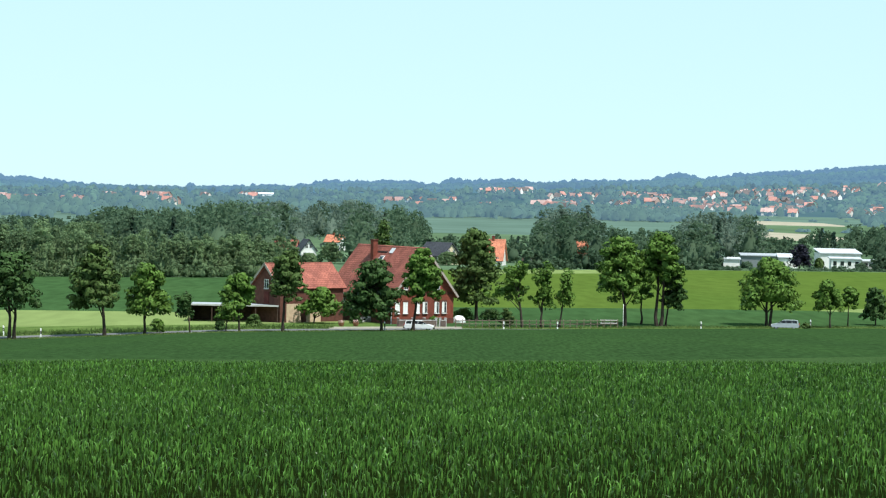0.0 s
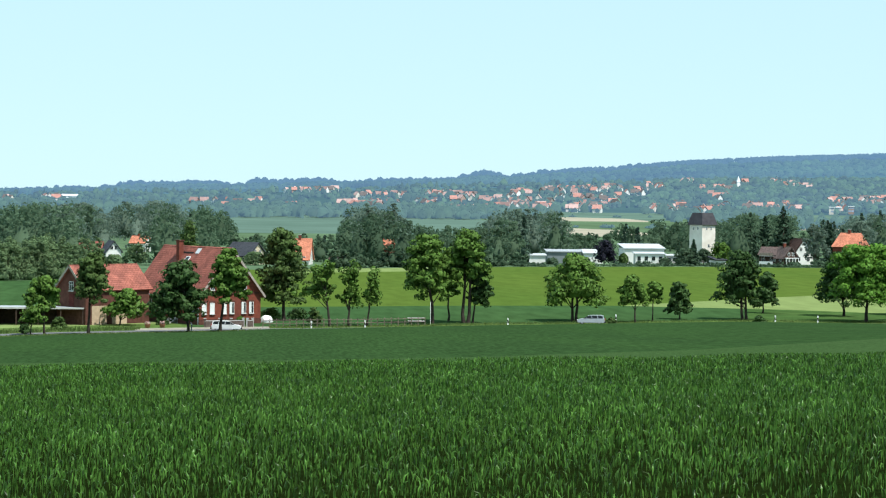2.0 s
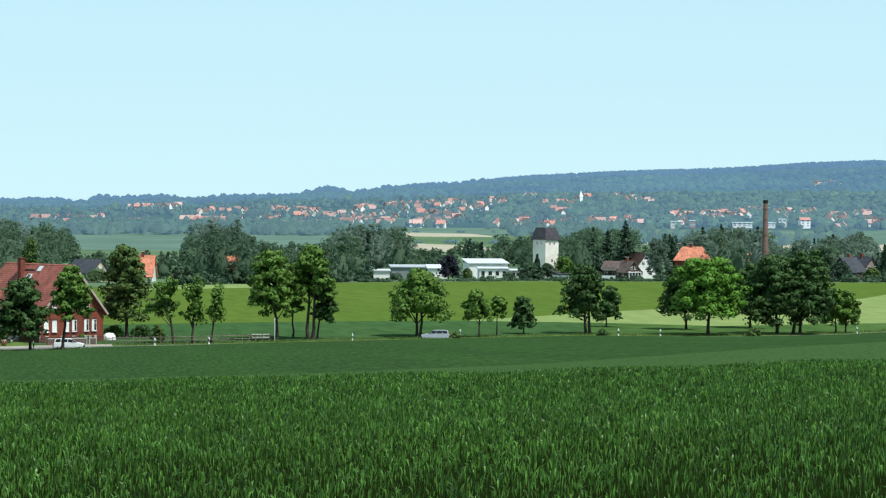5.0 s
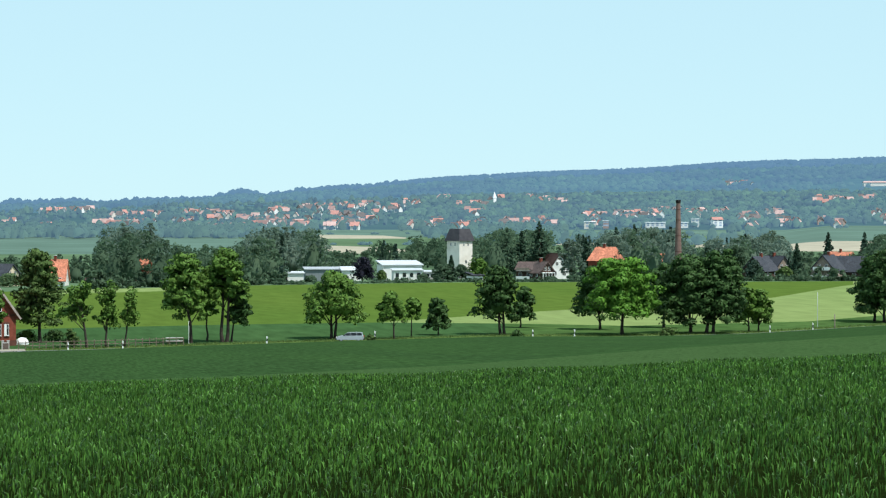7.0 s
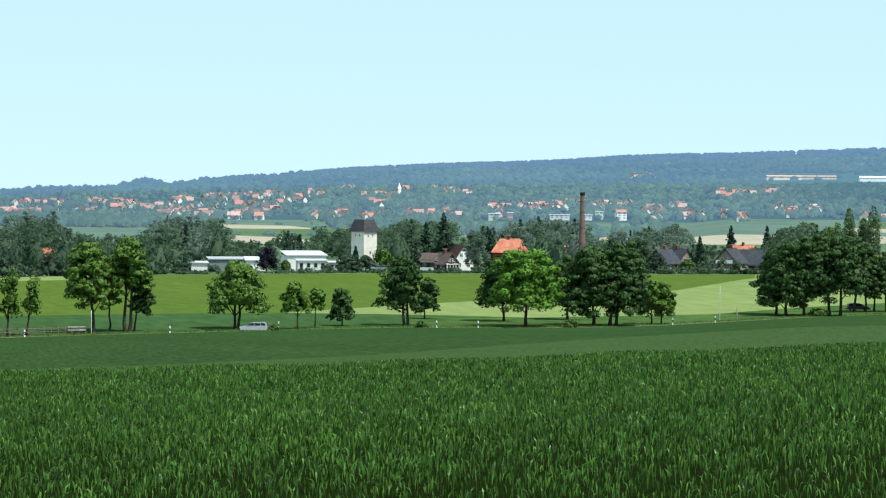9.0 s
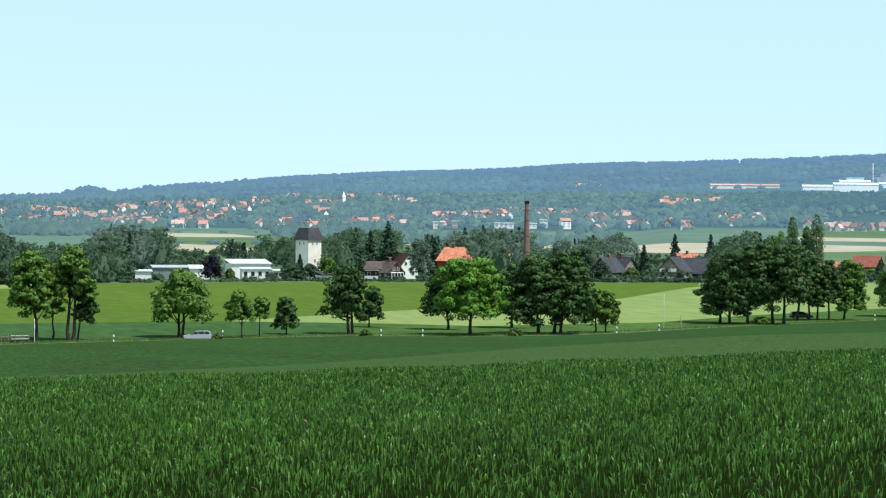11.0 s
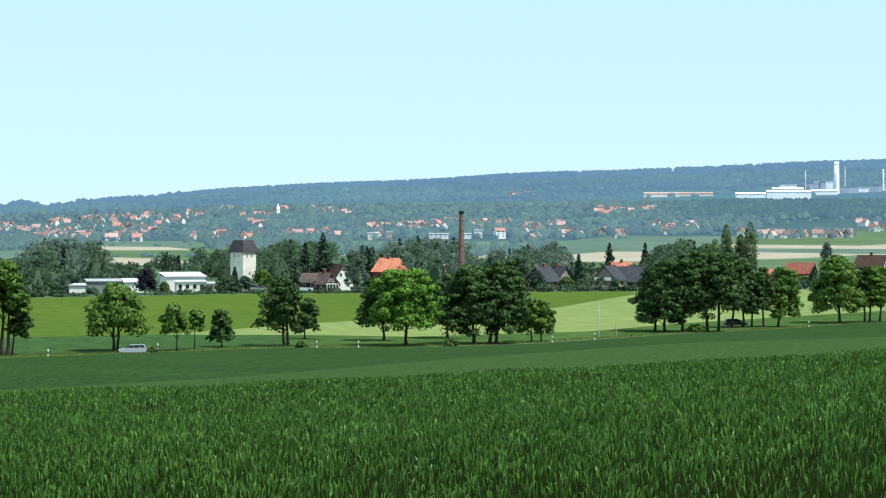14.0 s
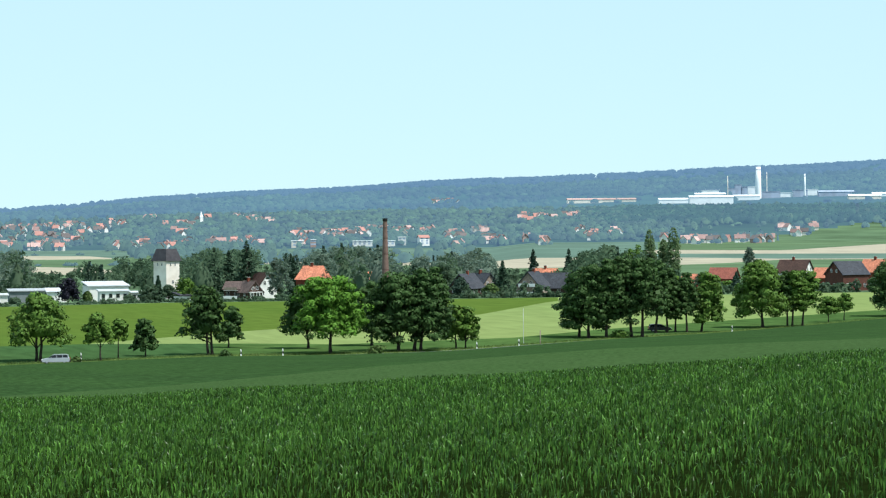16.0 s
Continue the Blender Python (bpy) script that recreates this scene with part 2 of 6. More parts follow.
def stations(az):
    """Distance and height of the ground at each change of the land along one bearing."""
    road = -19.5 / tand(at(ROAD, az, ROAD_AZ))
    hedge = -19.9 / tand(at(HEDGE, az, HEDGE_AZ))
    back = -22.0 / tand(at(BACK, az))
    tilt = 0.6 * (az - 5) / 20
    crest = 75 * tand(at(CREST, az)) - 0.78 + EYE
    s = [(0.0, 0.0), (3.0, -0.15), (30.0, -2.85 + tilt), (50.0, (crest - 2.85 + tilt) / 2 + 0.2)]
    s.append((75.0, crest))
    s.append((100.0, 100 * tand(at(CREST, az) - 0.25) + EYE))
    s.append((160.0, 160 * tand(at(STRIP, az)) + EYE))
    s.append((road - at(BANK, az, BANK_AZ), at(BANK_Z, az, BANK_AZ) + EYE))
    s.append((road - 3.0, -19.5 + EYE))
    s.append((road + 3.0, -19.5 + EYE))
    s.append((road + 8.0, -19.52 + EYE))
    verge = max(road + 9, -19.55 / tand(at(VERGE, az, VERGE_AZ)))
    hedge = max(hedge, verge + 1)
    back = max(back, hedge + 12)
    s.append((verge, -19.55 + EYE))
    s.append((hedge, -19.9 + EYE))
    s.append((max(back - 40, hedge + 4), -21.6 + EYE))
    s.append((back, -22.0 + EYE))
    for d in (at((1300, 1300, 1500, 1400, 1380, 1400, 1458, 1560, 1560), az, (9, 10, 16, 17.5, 18, 19.5, 21.8, 24.1, 26.3)),
              at((1550, 1550, 1490, 1315, 1550, 1600, 1625, 1610, 1575, 1572), az, (6, 7, 8.6, 9.5, 10, 17.5, 18, 21.8, 24.1, 26.3)),
              at((1800, 1700, 1690, 1680, 1672), az, (9, 18, 21.8, 24.1, 26.3)),
              at((2000, 2000, 1950, 1815, 2000, 1900, 1822, 1785, 2070), az, (6, 7, 8.5, 9.2, 10, 18, 21.8, 24.1, 26.3)), 2250):
        lift = 0.10 * min(1.0, max(0.0, az - 17.5)) * min(1.0, max(0.0, (d - 1500) / 200))
        s.append((d, d * tand(at((-1.12, -0.93, -0.78, -0.69, -0.58), d, (1300, 1550, 1800, 2000, 2250)) + lift) + EYE))
    s.append((3100.0, 3100 * tand(at(SLOPE_A, az)) + EYE))
    s.append((3850.0, 3850 * tand(at(SLOPE_B, az)) + EYE))
    s.append((4650.0, 4650 * tand(at(RIDGE, az, RIDGE_AZ)) - 7.2 + EYE))
    s.append((4950.0, 4650 * tand(at(RIDGE, az, RIDGE_AZ)) - 90 + EYE))
    s.append((9000.0, -60.0))
    return s


def ground(az, r):
    s = stations(az)
    return float(np.interp(r, [a for a, _ in s], [b for _, b in s]))


def spot(az, r, up=0.0):
    """The place on the ground on that bearing at that distance."""
    a = radians(az)
    return Vector((r * math.sin(a), r * math.cos(a), ground(az, r) + up))


def reach(el, level=19.5):
    """The distance at which the valley floor shows at that angle below the horizon."""
    return level / tand(-el)


def slope_range(az, el):
    """The distance at which the far slope rises to that angle."""
    rs = np.arange(2150, 4300, 10.0)
    zs = np.array([ground(az, r) for r in rs])
    els = np.degrees(np.arctan2(zs - EYE, rs))
    return float(rs[min(len(rs) - 1, int(np.argmax(els > el)))])


# ---- mesh helpers
def raw(name, verts, faces, mats, index=None, parent=None, smooth=False, normals=None):
    """One mesh object out of arrays of points and of faces that all have the same number of corners."""
    verts, faces = np.asarray(verts, np.float32), np.asarray(faces, np.int32)
    me = bpy.data.meshes.new(name)
    k = faces.shape[1]
    me.vertices.add(len(verts))
    me.vertices.foreach_set("co", verts.ravel())
    me.loops.add(faces.size)
    me.loops.foreach_set("vertex_index", faces.ravel())
    me.polygons.add(len(faces))
    me.polygons.foreach_set("loop_start", np.arange(0, faces.size, k, dtype=np.int32))
    for m in mats:
        me.materials.append(m)
    if index is not None:
        me.polygons.foreach_set("material_index", np.asarray(index, np.int32))
    me.polygons.foreach_set("use_smooth", np.full(len(faces), smooth))
    if normals is not None:
        soft = me.attributes.new("custom_normal", "FLOAT_VECTOR", "POINT")
        soft.data.foreach_set("vector", np.asarray(normals, np.float32).ravel())
    me.update(calc_edges=True)
    ob = new(name, me)
    ob.parent = parent
    return ob


def part(name, bm, mat, parent, label=""):
    """Links a bmesh as one mesh object under a thing or a part."""
    me = bpy.data.meshes.new(name)
    bm.to_mesh(me)
    bm.free()
    me.materials.append(mat)
    ob = new(name, me)
    ob.parent = parent
    if label:
        tagged(ob, label)
    return ob


def box(bm, x0, x1, y0, y1, z0, z1):
    v = [bm.verts.new(p) for p in ((x0, y0, z0), (x1, y0, z0), (x1, y1, z0), (x0, y1, z0), (x0, y0, z1), (x1, y0, z1), (x1, y1, z1), (x0, y1, z1))]
    for f in ((3, 2, 1, 0), (4, 5, 6, 7), (0, 1, 5, 4), (1, 2, 6, 5), (2, 3, 7, 6), (3, 0, 4, 7)):
        bm.faces.new([v[i] for i in f])
    return bm


def boxed(*ranges):
    bm = bmesh.new()
    for r in ranges:
        box(bm, *r)
    return bm


def prism(bm, outline, y0, y1):
    """An outline in x and z, drawn out along y."""
    a = [bm.verts.new((x, y0, z)) for x, z in outline]
    b = [bm.verts.new((x, y1, z)) for x, z in outline]
    n = len(outline)
    bm.faces.new(a)
    bm.faces.new(b[::-1])
    for i in range(n):
        j = (i + 1) % n
        bm.faces.new((a[j], a[i], b[i], b[j]))
    bmesh.ops.recalc_face_normals(bm, faces=bm.faces[:])
    return bm


def slab(bm, corners, thick):
    """A roof plane from four corners (eave a, eave b, ridge b, ridge a), with thickness and tile coordinates in metres."""
    c = [Vector(p) for p in corners]
    n = (c[1] - c[0]).cross(c[3] - c[0]).normalized()
    if n.z < 0:
        n = -n
    top = [bm.verts.new(p) for p in c]
    low = [bm.verts.new(p - n * thick) for p in c]
    uv = bm.loops.layers.uv.verify()
    faces = [bm.faces.new(top), bm.faces.new(low[::-1])]
    for i in range(4):
        j = (i + 1) % 4
        faces.append(bm.faces.new((top[j], top[i], low[i], low[j])))
    along, up = (c[1] - c[0]).normalized(), (c[3] - c[0])
    up = (up - along * up.dot(along)).normalized()
    for f in faces:
        for lp in f.loops:
            d = lp.vert.co - c[0]
            lp[uv].uv = (d.dot(along), d.dot(up))
    bmesh.ops.recalc_face_normals(bm, faces=faces)
    return bm


def tube(points, radii, sides=7):
    """A bent, tapering limb as points and four-cornered faces."""
    pts = np.asarray(points, float)
    vs, fs = [], []
    for i, (p, r) in enumerate(zip(pts, radii)):
        d = pts[min(i + 1, len(pts) - 1)] - pts[max(i - 1, 0)]
        d /= np.linalg.norm(d) + 1e-9
        a = np.cross(d, (0.3, 0.9, 0.1))
        a /= np.linalg.norm(a) + 1e-9
        b = np.cross(d, a)
        for k in range(sides):
            w = 2 * math.pi * k / sides
            vs.append(p + r * (math.cos(w) * a + math.sin(w) * b))
    for i in range(len(pts) - 1):
        for k in range(sides):
            j = (k + 1) % sides
            fs.append((i * sides + k, i * sides + j, (i + 1) * sides + j, (i + 1) * sides + k))
    return np.array(vs), np.array(fs)


def joined(pieces):
    """Arrays of several pieces as one: points, faces and, where all have them, normals."""
    fs, o = [], 0
    for p in pieces:
        fs.append(np.asarray(p[1]) + o)
        o += len(p[0])
    out = [np.concatenate([p[0] for p in pieces]), np.concatenate(fs)]
    if all(len(p) == 3 for p in pieces):
        out.append(np.concatenate([p[2] for p in pieces]))
    return out


SOFT = 0.55


def leaves(rng, centres, sizes, count, leaf, spread=0.8, lift_up=0.45):
    """Small four-cornered leaf sprays scattered over the outside of many clumps."""
    k = rng.integers(0, len(centres), count)
    d = rng.normal(size=(count, 3))
    d[:, 2] += lift_up
    d /= np.linalg.norm(d, axis=1)[:, None]
    c = centres[k] + d * sizes[k] * rng.uniform(0.72, 1.08, (count, 1))
    n = d + spread * rng.normal(size=(count, 3))
    n /= np.linalg.norm(n, axis=1)[:, None]
    a = np.cross(n, rng.normal(size=(count, 3)))
    a /= np.linalg.norm(a, axis=1)[:, None]
    b = np.cross(n, a)
    s = leaf * rng.uniform(0.55, 1.25, (count, 1))
    q = rng.uniform(0.45, 0.75, (count, 1))
    lift = n * s * 0.18
    v = np.stack([c - a * s, c - b * s * q + lift, c + a * s, c + b * s * q + lift], 1).reshape(-1, 3)
    f = np.arange(count * 4).reshape(-1, 4)
    soft = d + SOFT * n
    soft /= np.linalg.norm(soft, axis=1)[:, None]
    return v, f, np.repeat(soft, 4, 0)


def dome(rng, p, w, h, cone=False, sides=7):
    """A closed, uneven crown body, wider below the middle, that fills a tree from inside."""
    a = np.linspace(0, 2 * np.pi, sides + 1)[:-1] + rng.uniform(0, 1)
    vs = []
    steps = ((0.05, 0.9), (0.4, 0.65), (0.72, 0.33), (1.0, 0.03)) if cone else ((0.12, 0.85), (0.5, 1.0), (0.82, 0.68), (0.97, 0.2))
    for z, k in steps:
        q = k * w / 2 * rng.uniform(0.75, 1.18, sides)
        vs.append(np.stack([np.cos(a) * q, np.sin(a) * q, h * z + rng.uniform(-0.06, 0.06, sides) * h], 1))
    v = np.concatenate(vs) + np.array(p)
    i = np.arange(sides)
    f = [np.stack([o + i, o + (i + 1) % sides, o + sides + (i + 1) % sides, o + sides + i], 1) for o in (0, sides, 2 * sides)]
    t = 3 * sides
    f.append(np.array([[t, t + 1, t + 2, t + 3], [t, t + 3, t + 4, t + sides - 1]]))
    out = v - np.array(p) - np.array([0, 0, h * 0.35])
    return v, np.concatenate(f), out / np.linalg.norm(out, axis=1)[:, None]


def crown(rng, width, height, clumps, kind="round", size=(0.9, 1.8)):
    """Centres and sizes of the leaf clumps of a crown that stands on z = 0: clumps sit on the outside of a few uneven lobes."""
    if kind in ("cone", "column"):
        u = np.linspace(0, 1, clumps) ** 1.35 if kind == "cone" else rng.uniform(0, 1, clumps)
        prof = (1 - u) ** 0.75 if kind == "cone" else np.sin(np.pi * (0.22 + 0.76 * u)) ** 0.6
        prof = prof * (0.82 + 0.18 * np.cos(u * 34)) if kind == "cone" else prof
        w = rng.uniform(0, 6.3, clumps)
        s = np.minimum(rng.uniform(*size, clumps), width * 0.2) * (1 - 0.72 * u)
        q = np.maximum(0, prof * width / 2 - s * 0.7) * rng.uniform(0.7, 1.05, clumps)
        return np.stack([q * np.cos(w), q * np.sin(w), u * height - s * 0.3], 1), np.stack([s, s, s * (0.5 if kind == "cone" else 1.3)], 1)
    if kind == "open":
        cs, ss = [], []
        for i in range(6):
            u = (i + 0.5) / 6
            w = 2.4 * i + rng.uniform(0, 1.5)
            off = width * rng.uniform(0.10, 0.30)
            for k in range(max(1, clumps // 6)):
                d = rng.normal(size=3) * np.array([0.11, 0.11, 0.09]) * np.array([width, width, height])
                s = rng.uniform(*size)
                cs.append((off * math.cos(w) + d[0], off * math.sin(w) + d[1], max(s, height * (0.06 + 0.86 * u) + d[2])))
                ss.append((s, s, s * rng.uniform(0.6, 0.9)))
        return np.array(cs), np.array(ss)
    low, span, power = {"round": (0.30, 0.62, 0.75), "oval": (0.24, 0.68, 0.75), "dense": (0.30, 0.63, 0.62), "broad": (0.46, 0.47, 0.95)}[kind]
    wave = rng.uniform(0, 6.3, 6)
    u = rng.uniform(0, 1, clumps) ** 0.9
    a = rng.uniform(0, 6.3, clumps)
    prof = np.sin(np.pi * (low + span * u)) ** power
    uneven = 1 + 0.14 * np.sin(2 * a + wave[0] + 4 * u) + 0.13 * np.sin(3 * a + wave[1] - 7 * u) + 0.08 * np.sin(5 * a + wave[2] + 11 * u)
    s = np.minimum(rng.uniform(*size, clumps), width * 0.2)
    q = np.maximum(0, prof * uneven * width / 2 - s * 0.6) * rng.uniform(0.62, 1.0, clumps) ** 0.5
    z = height * (0.05 + 0.90 * u) + 0.05 * height * np.sin(2 * a + wave[3]) - 0.10 * q * (u < 0.5)
    cs = np.stack([q * np.cos(a), q * np.sin(a), np.clip(z, s * 0.3, height - s * 0.35)], 1)
    return cs, np.stack([s, s, s * rng.uniform(0.42, 0.66, clumps)], 1)


def tree(az, r, height, width, clear, mat=None, kind="round", clumps=34, count=1500, leaf=0.30, lean=0.0, stems=1, offset=0.0, seed=0,
         label="", category="tree", group="", name="tree", trunk=None, bark=None, size=(0.6, 1.3)):
    """A tapered trunk with limbs, and a crown of leaf sprays in uneven clumps."""
    rng = np.random.default_rng(1000 + seed)
    base = new(name)
    base.matrix_world = Matrix.Translation(spot(az, r, -0.05)) @ pose(0, 0, 0, 0, 0, -az)
    cs, ss = crown(rng, width, height - clear, clumps, kind, size)
    cs += np.array([offset + lean, 0, clear])
    wood = []
    t = trunk or max(0.09, 0.015 * height + 0.006 * width)
    for k in range(stems):
        x0 = (k - (stems - 1) / 2) * 0.55
        top = np.array([lean + offset * 0.7 + x0 * 1.6, rng.uniform(-0.2, 0.2), clear + (height - clear) * 0.72])
        pts = [np.array([x0, 0, -0.2])]
        for j in (0.12, 0.3, 0.5, 0.75, 1.0):
            p = np.array([x0, 0, 0.0]) * (1 - j) + top * j
            p[:2] += rng.normal(size=2) * 0.007 * height * (j < 1)
            pts.append(p)
        rad = [t * 1.45, t, t * 0.85, t * 0.7, t * 0.45, t * 0.12]
        wood.append(tube(pts, rad))
        for j in rng.choice(len(cs), min(len(cs), 9), replace=False):
            if cs[j][2] < clear + 0.22 * (height - clear):
                continue
            out = math.hypot(cs[j][0] - top[0], cs[j][1] - top[1])
            h = min(max(clear * 0.8, cs[j][2] - 0.8 * out - 0.1 * height), top[2] * 0.9)
            s = h / top[2]
            a = pts[0] * (1 - s) + top * s
            mid = (a + cs[j]) / 2 + np.array([0, 0, 0.02 * height])
            wood.append(tube([a, mid, cs[j]], [t * 0.42 * (1 - s * 0.5), t * 0.25, t * 0.07], 5))
    v, f = joined(wood)
    raw("trunk", v, f, [bark or M_BARK], parent=base, smooth=True)
    inner = leaves(rng, cs, ss, int(count * 0.78), leaf, 0.26, 0.55)
    outer = leaves(rng, cs, ss * 1.15, int(count * 0.08), leaf * 0.8, 1.5, 0.2)
    mid = cs.mean(axis=0)
    # Large inner leaves and a hidden closed shell, added to block light through crowns.
    fill = leaves(rng, mid + (cs - mid) * 0.62, ss * 0.9, int(count * 0.14), leaf * 2.2, 0.8)
    body = [dome(rng, (lean + offset, 0, clear + 0.10 * (height - clear)), width * 0.46, (height - clear) * 0.66)] if kind in ("dense", "broad") else []
    v, f, soft = joined([inner, outer, fill] + body)
    raw("crown", v, f, [mat or M_LEAF], parent=base, smooth=True, normals=soft)
    return tagged(base, label or "broadleaf tree with a leafy green crown beside the road", category, group)


# ---- the ground: one sheet out to the horizon
columns = [float(a) for a in np.concatenate([np.arange(-180, -14, 12), np.arange(-14, 33.1, 0.25), np.arange(36, 180, 12)])]
sub = (1, 4, 3, 5, 4, 6, 10, 2, 1, 1, 8, 4, 8, 2, 4, 1, 1, 1, 1, 12, 8, 4, 1, 1)
gv, gf, gi = [], [], []
for az in columns:
    s = stations(az)
    row = []
    for i, k in enumerate(sub):
        for j in range(k):
            u = j / k
            row.append((s[i][0] * (1 - u) + s[i + 1][0] * u, s[i][1] * (1 - u) + s[i + 1][1] * u))
    row.append(s[-1])
    for d, z in row:
        gv.append((d * math.sin(radians(az)), d * math.cos(radians(az)), z))
rings = sum(sub)
zone = [i for i, k in enumerate(sub) for _ in range(k)]
part_of = [j / k for k in sub for j in range(k)]
GROUND = [M_SOILSHADE, M_STRIP, M_CROP, M_VERGE, M_ASPHALT, M_BRIGHT, M_PALE, M_STUBBLE, M_MEADOW, M_TEAL, M_FARGROUND, M_BELT, M_GRAVEL, M_HILLFLOOR, M_LUSH]


def cover(z, az, u):
    """What grows in each belt of the land."""
    if z == 9:
        return 12 if -2.4 < az < 0.4 else 3
    if z > 9:
        z -= 1
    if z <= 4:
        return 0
    if z < 9:
        return (1, 2, 3, 4)[z - 5]
    if z == 9:
        return 3 if az < -1.2 else 11 if az < 11.3 else 14
    if z == 10:
        return 5 if -1.2 < az < 8.4 else 6
    if z == 11:
        return (11 if az < -4 else 5) if az < 18.9 else 6
    if z == 12:
        return 6 if 0.5 < az < 4.6 else (11 if az < -4 else 5 if az < 18.9 else 6)
    if z == 13:
        return 8
    if z == 14:
        return 9 if az < 6 else 7 if 7.1 < az < 9.3 or az > 15.5 else 8
    if z == 15:
        return 9 if az < 6 or az > 17.4 else 7 if 12.3 < az < 13.4 else 8
    if z == 16:
        return 9 if az < 5.2 or 17.4 < az < 21 else 7 if 7.1 < az < 9.0 or az > 21 else 8
    if z == 17:
        return 8 if az > 21.2 else 9
    if z == 19 and 12.5 < az < 14.8 and 0.25 < u < 0.5:
        return 9
    # Both far woodland floors carry painted haze as emission.
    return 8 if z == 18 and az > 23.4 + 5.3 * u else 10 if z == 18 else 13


n = rings + 1
for c in range(len(columns)):
    d = (c + 1) % len(columns)
    mid = columns[c] + 0.125
    for i in range(n - 1):
        gf.append((c * n + i, d * n + i, d * n + i + 1, c * n + i + 1))
        gi.append(cover(zone[i], mid, part_of[i]))
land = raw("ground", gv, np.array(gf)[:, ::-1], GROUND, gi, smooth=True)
tagged(land, "rolling farmland of green crops, meadows, straw fields and a road", "ground", kind="structure")


# ---- the wheat in front of the camera
def wheat():
    """Blades and stems of young wheat, thick near the camera and thinner towards the crest."""
    rng = np.random.default_rng(7)
    count = 270000
    r = np.sqrt(rng.uniform(30.0 ** 2, 90.0 ** 2, count * 2))
    keep = rng.uniform(size=count * 2) < np.interp(r, (30, 36, 48, 65, 90), (0.13, 0.20, 0.40, 0.56, 0.50))
    r = r[keep][:count]
    az = rng.uniform(-11.0, 27.5, len(r))
    grid_az = np.arange(-13, 30.01, 0.5)
    grid_r = np.arange(20, 100.01, 2.5)
    table = np.array([[ground(a, d) for d in grid_r] for a in grid_az])
    ia = np.clip((az + 13) / 0.5, 0, len(grid_az) - 1.001)
    ir = np.clip((r - 20) / 2.5, 0, len(grid_r) - 1.001)
    i0, j0 = ia.astype(int), ir.astype(int)
    fa, fr = ia - i0, ir - j0
    z = table[i0, j0] * (1 - fa) * (1 - fr) + table[i0 + 1, j0] * fa * (1 - fr) + table[i0, j0 + 1] * (1 - fa) * fr + table[i0 + 1, j0 + 1] * fa * fr
    a = np.radians(az)
    x, y = r * np.sin(a), r * np.cos(a)
    patch = np.sin(x * 0.9 + 2.1 * np.sin(y * 0.23)) * np.sin(y * 0.55 + 1.3) * 0.05
    h = 0.24 + 0.42 * rng.uniform(0, 1, len(r)) ** 0.8 + patch
    w = rng.uniform(0.007, 0.014, len(r)) * (0.7 + r / 65)
    length = rng.uniform(0.10, 0.23, len(r))
    turn = rng.uniform(0, 2 * np.pi, len(r))
    bend = 0.06 + 0.75 * rng.uniform(0, 1, len(r)) ** 2.0
    face = rng.uniform(0, np.pi, len(r))
    dx, dy = np.cos(turn), np.sin(turn)
    base = np.stack([x, y, z + h - length * 0.75], 1)
    side = np.stack([np.cos(face), np.sin(face), np.zeros(len(r))], 1) * w[:, None]
    mid = base + np.stack([dx * length * 0.3 * bend, dy * length * 0.3 * bend, length * 0.62], 1)
    tip = base + np.stack([dx * length * 0.9 * bend, dy * length * 0.9 * bend, length * (1.05 - 0.35 * bend)], 1)
    v = np.stack([base, mid + side, tip, mid - side], 1).reshape(-1, 3)
    f = np.arange(len(r) * 4).reshape(-1, 4)
    ob = raw("wheat", v, f, [M_WHEAT])
    tagged(ob, "dense green blades of young wheat covering the near field", "wheat", kind="stuff")


wheat()


# ---- trees along the road, placed to fit the camera's view: bearing, angle below the horizon of the foot, height, crown width, crown shift, clear trunk (view pixels, made metres by distance)
ROW = "trees along the road"
LEFT_TREES = [
    (-9.57, -3.69, 153, 98, -1, 58), (-7.52, -3.59, 160, 89, -18, 44), (-6.64, -3.52, 124, 77, 6, 37), (-5.61, -3.52, 75, 39, -10, 25),
    (-4.51, -3.46, 103, 55, -4, 45), (-4.81, -3.48, 54, 40, 0, 20), (-3.54, -3.45, 144, 62, 9, 57), (-2.85, -3.20, 64, 67, 8, 14),
    (-1.32, -3.40, 125, 98, -16, 25), (-0.61, -3.39, 147, 63, 16, 52), (0.82, -3.08, 163, 82, -2, 28),
]
MIDDLE_TREES = [
    (1.86, -3.21, 123, 70, -20, 40), (2.28, -3.20, 117, 44, 2, 30), (2.69, -3.19, 100, 42, 11, 35), (4.16, -3.12, 157, 88, -10, 42),
    (4.52, -3.06, 103, 34, 1, 43), (4.92, -3.10, 164, 80, 2, 67), (5.07, -3.09, 97, 40, 12, 29), (7.36, -3.03, 118, 106, 2, 30),
    (8.74, -3.04, 82, 51, -6, 30), (9.12, -3.00, 70, 30, 3, 32), (9.73, -2.95, 67, 44, -1, 8), (11.18, -2.94, 122, 72, -10, 24),
    (11.57, -2.78, 72, 44, 8, 14),
]
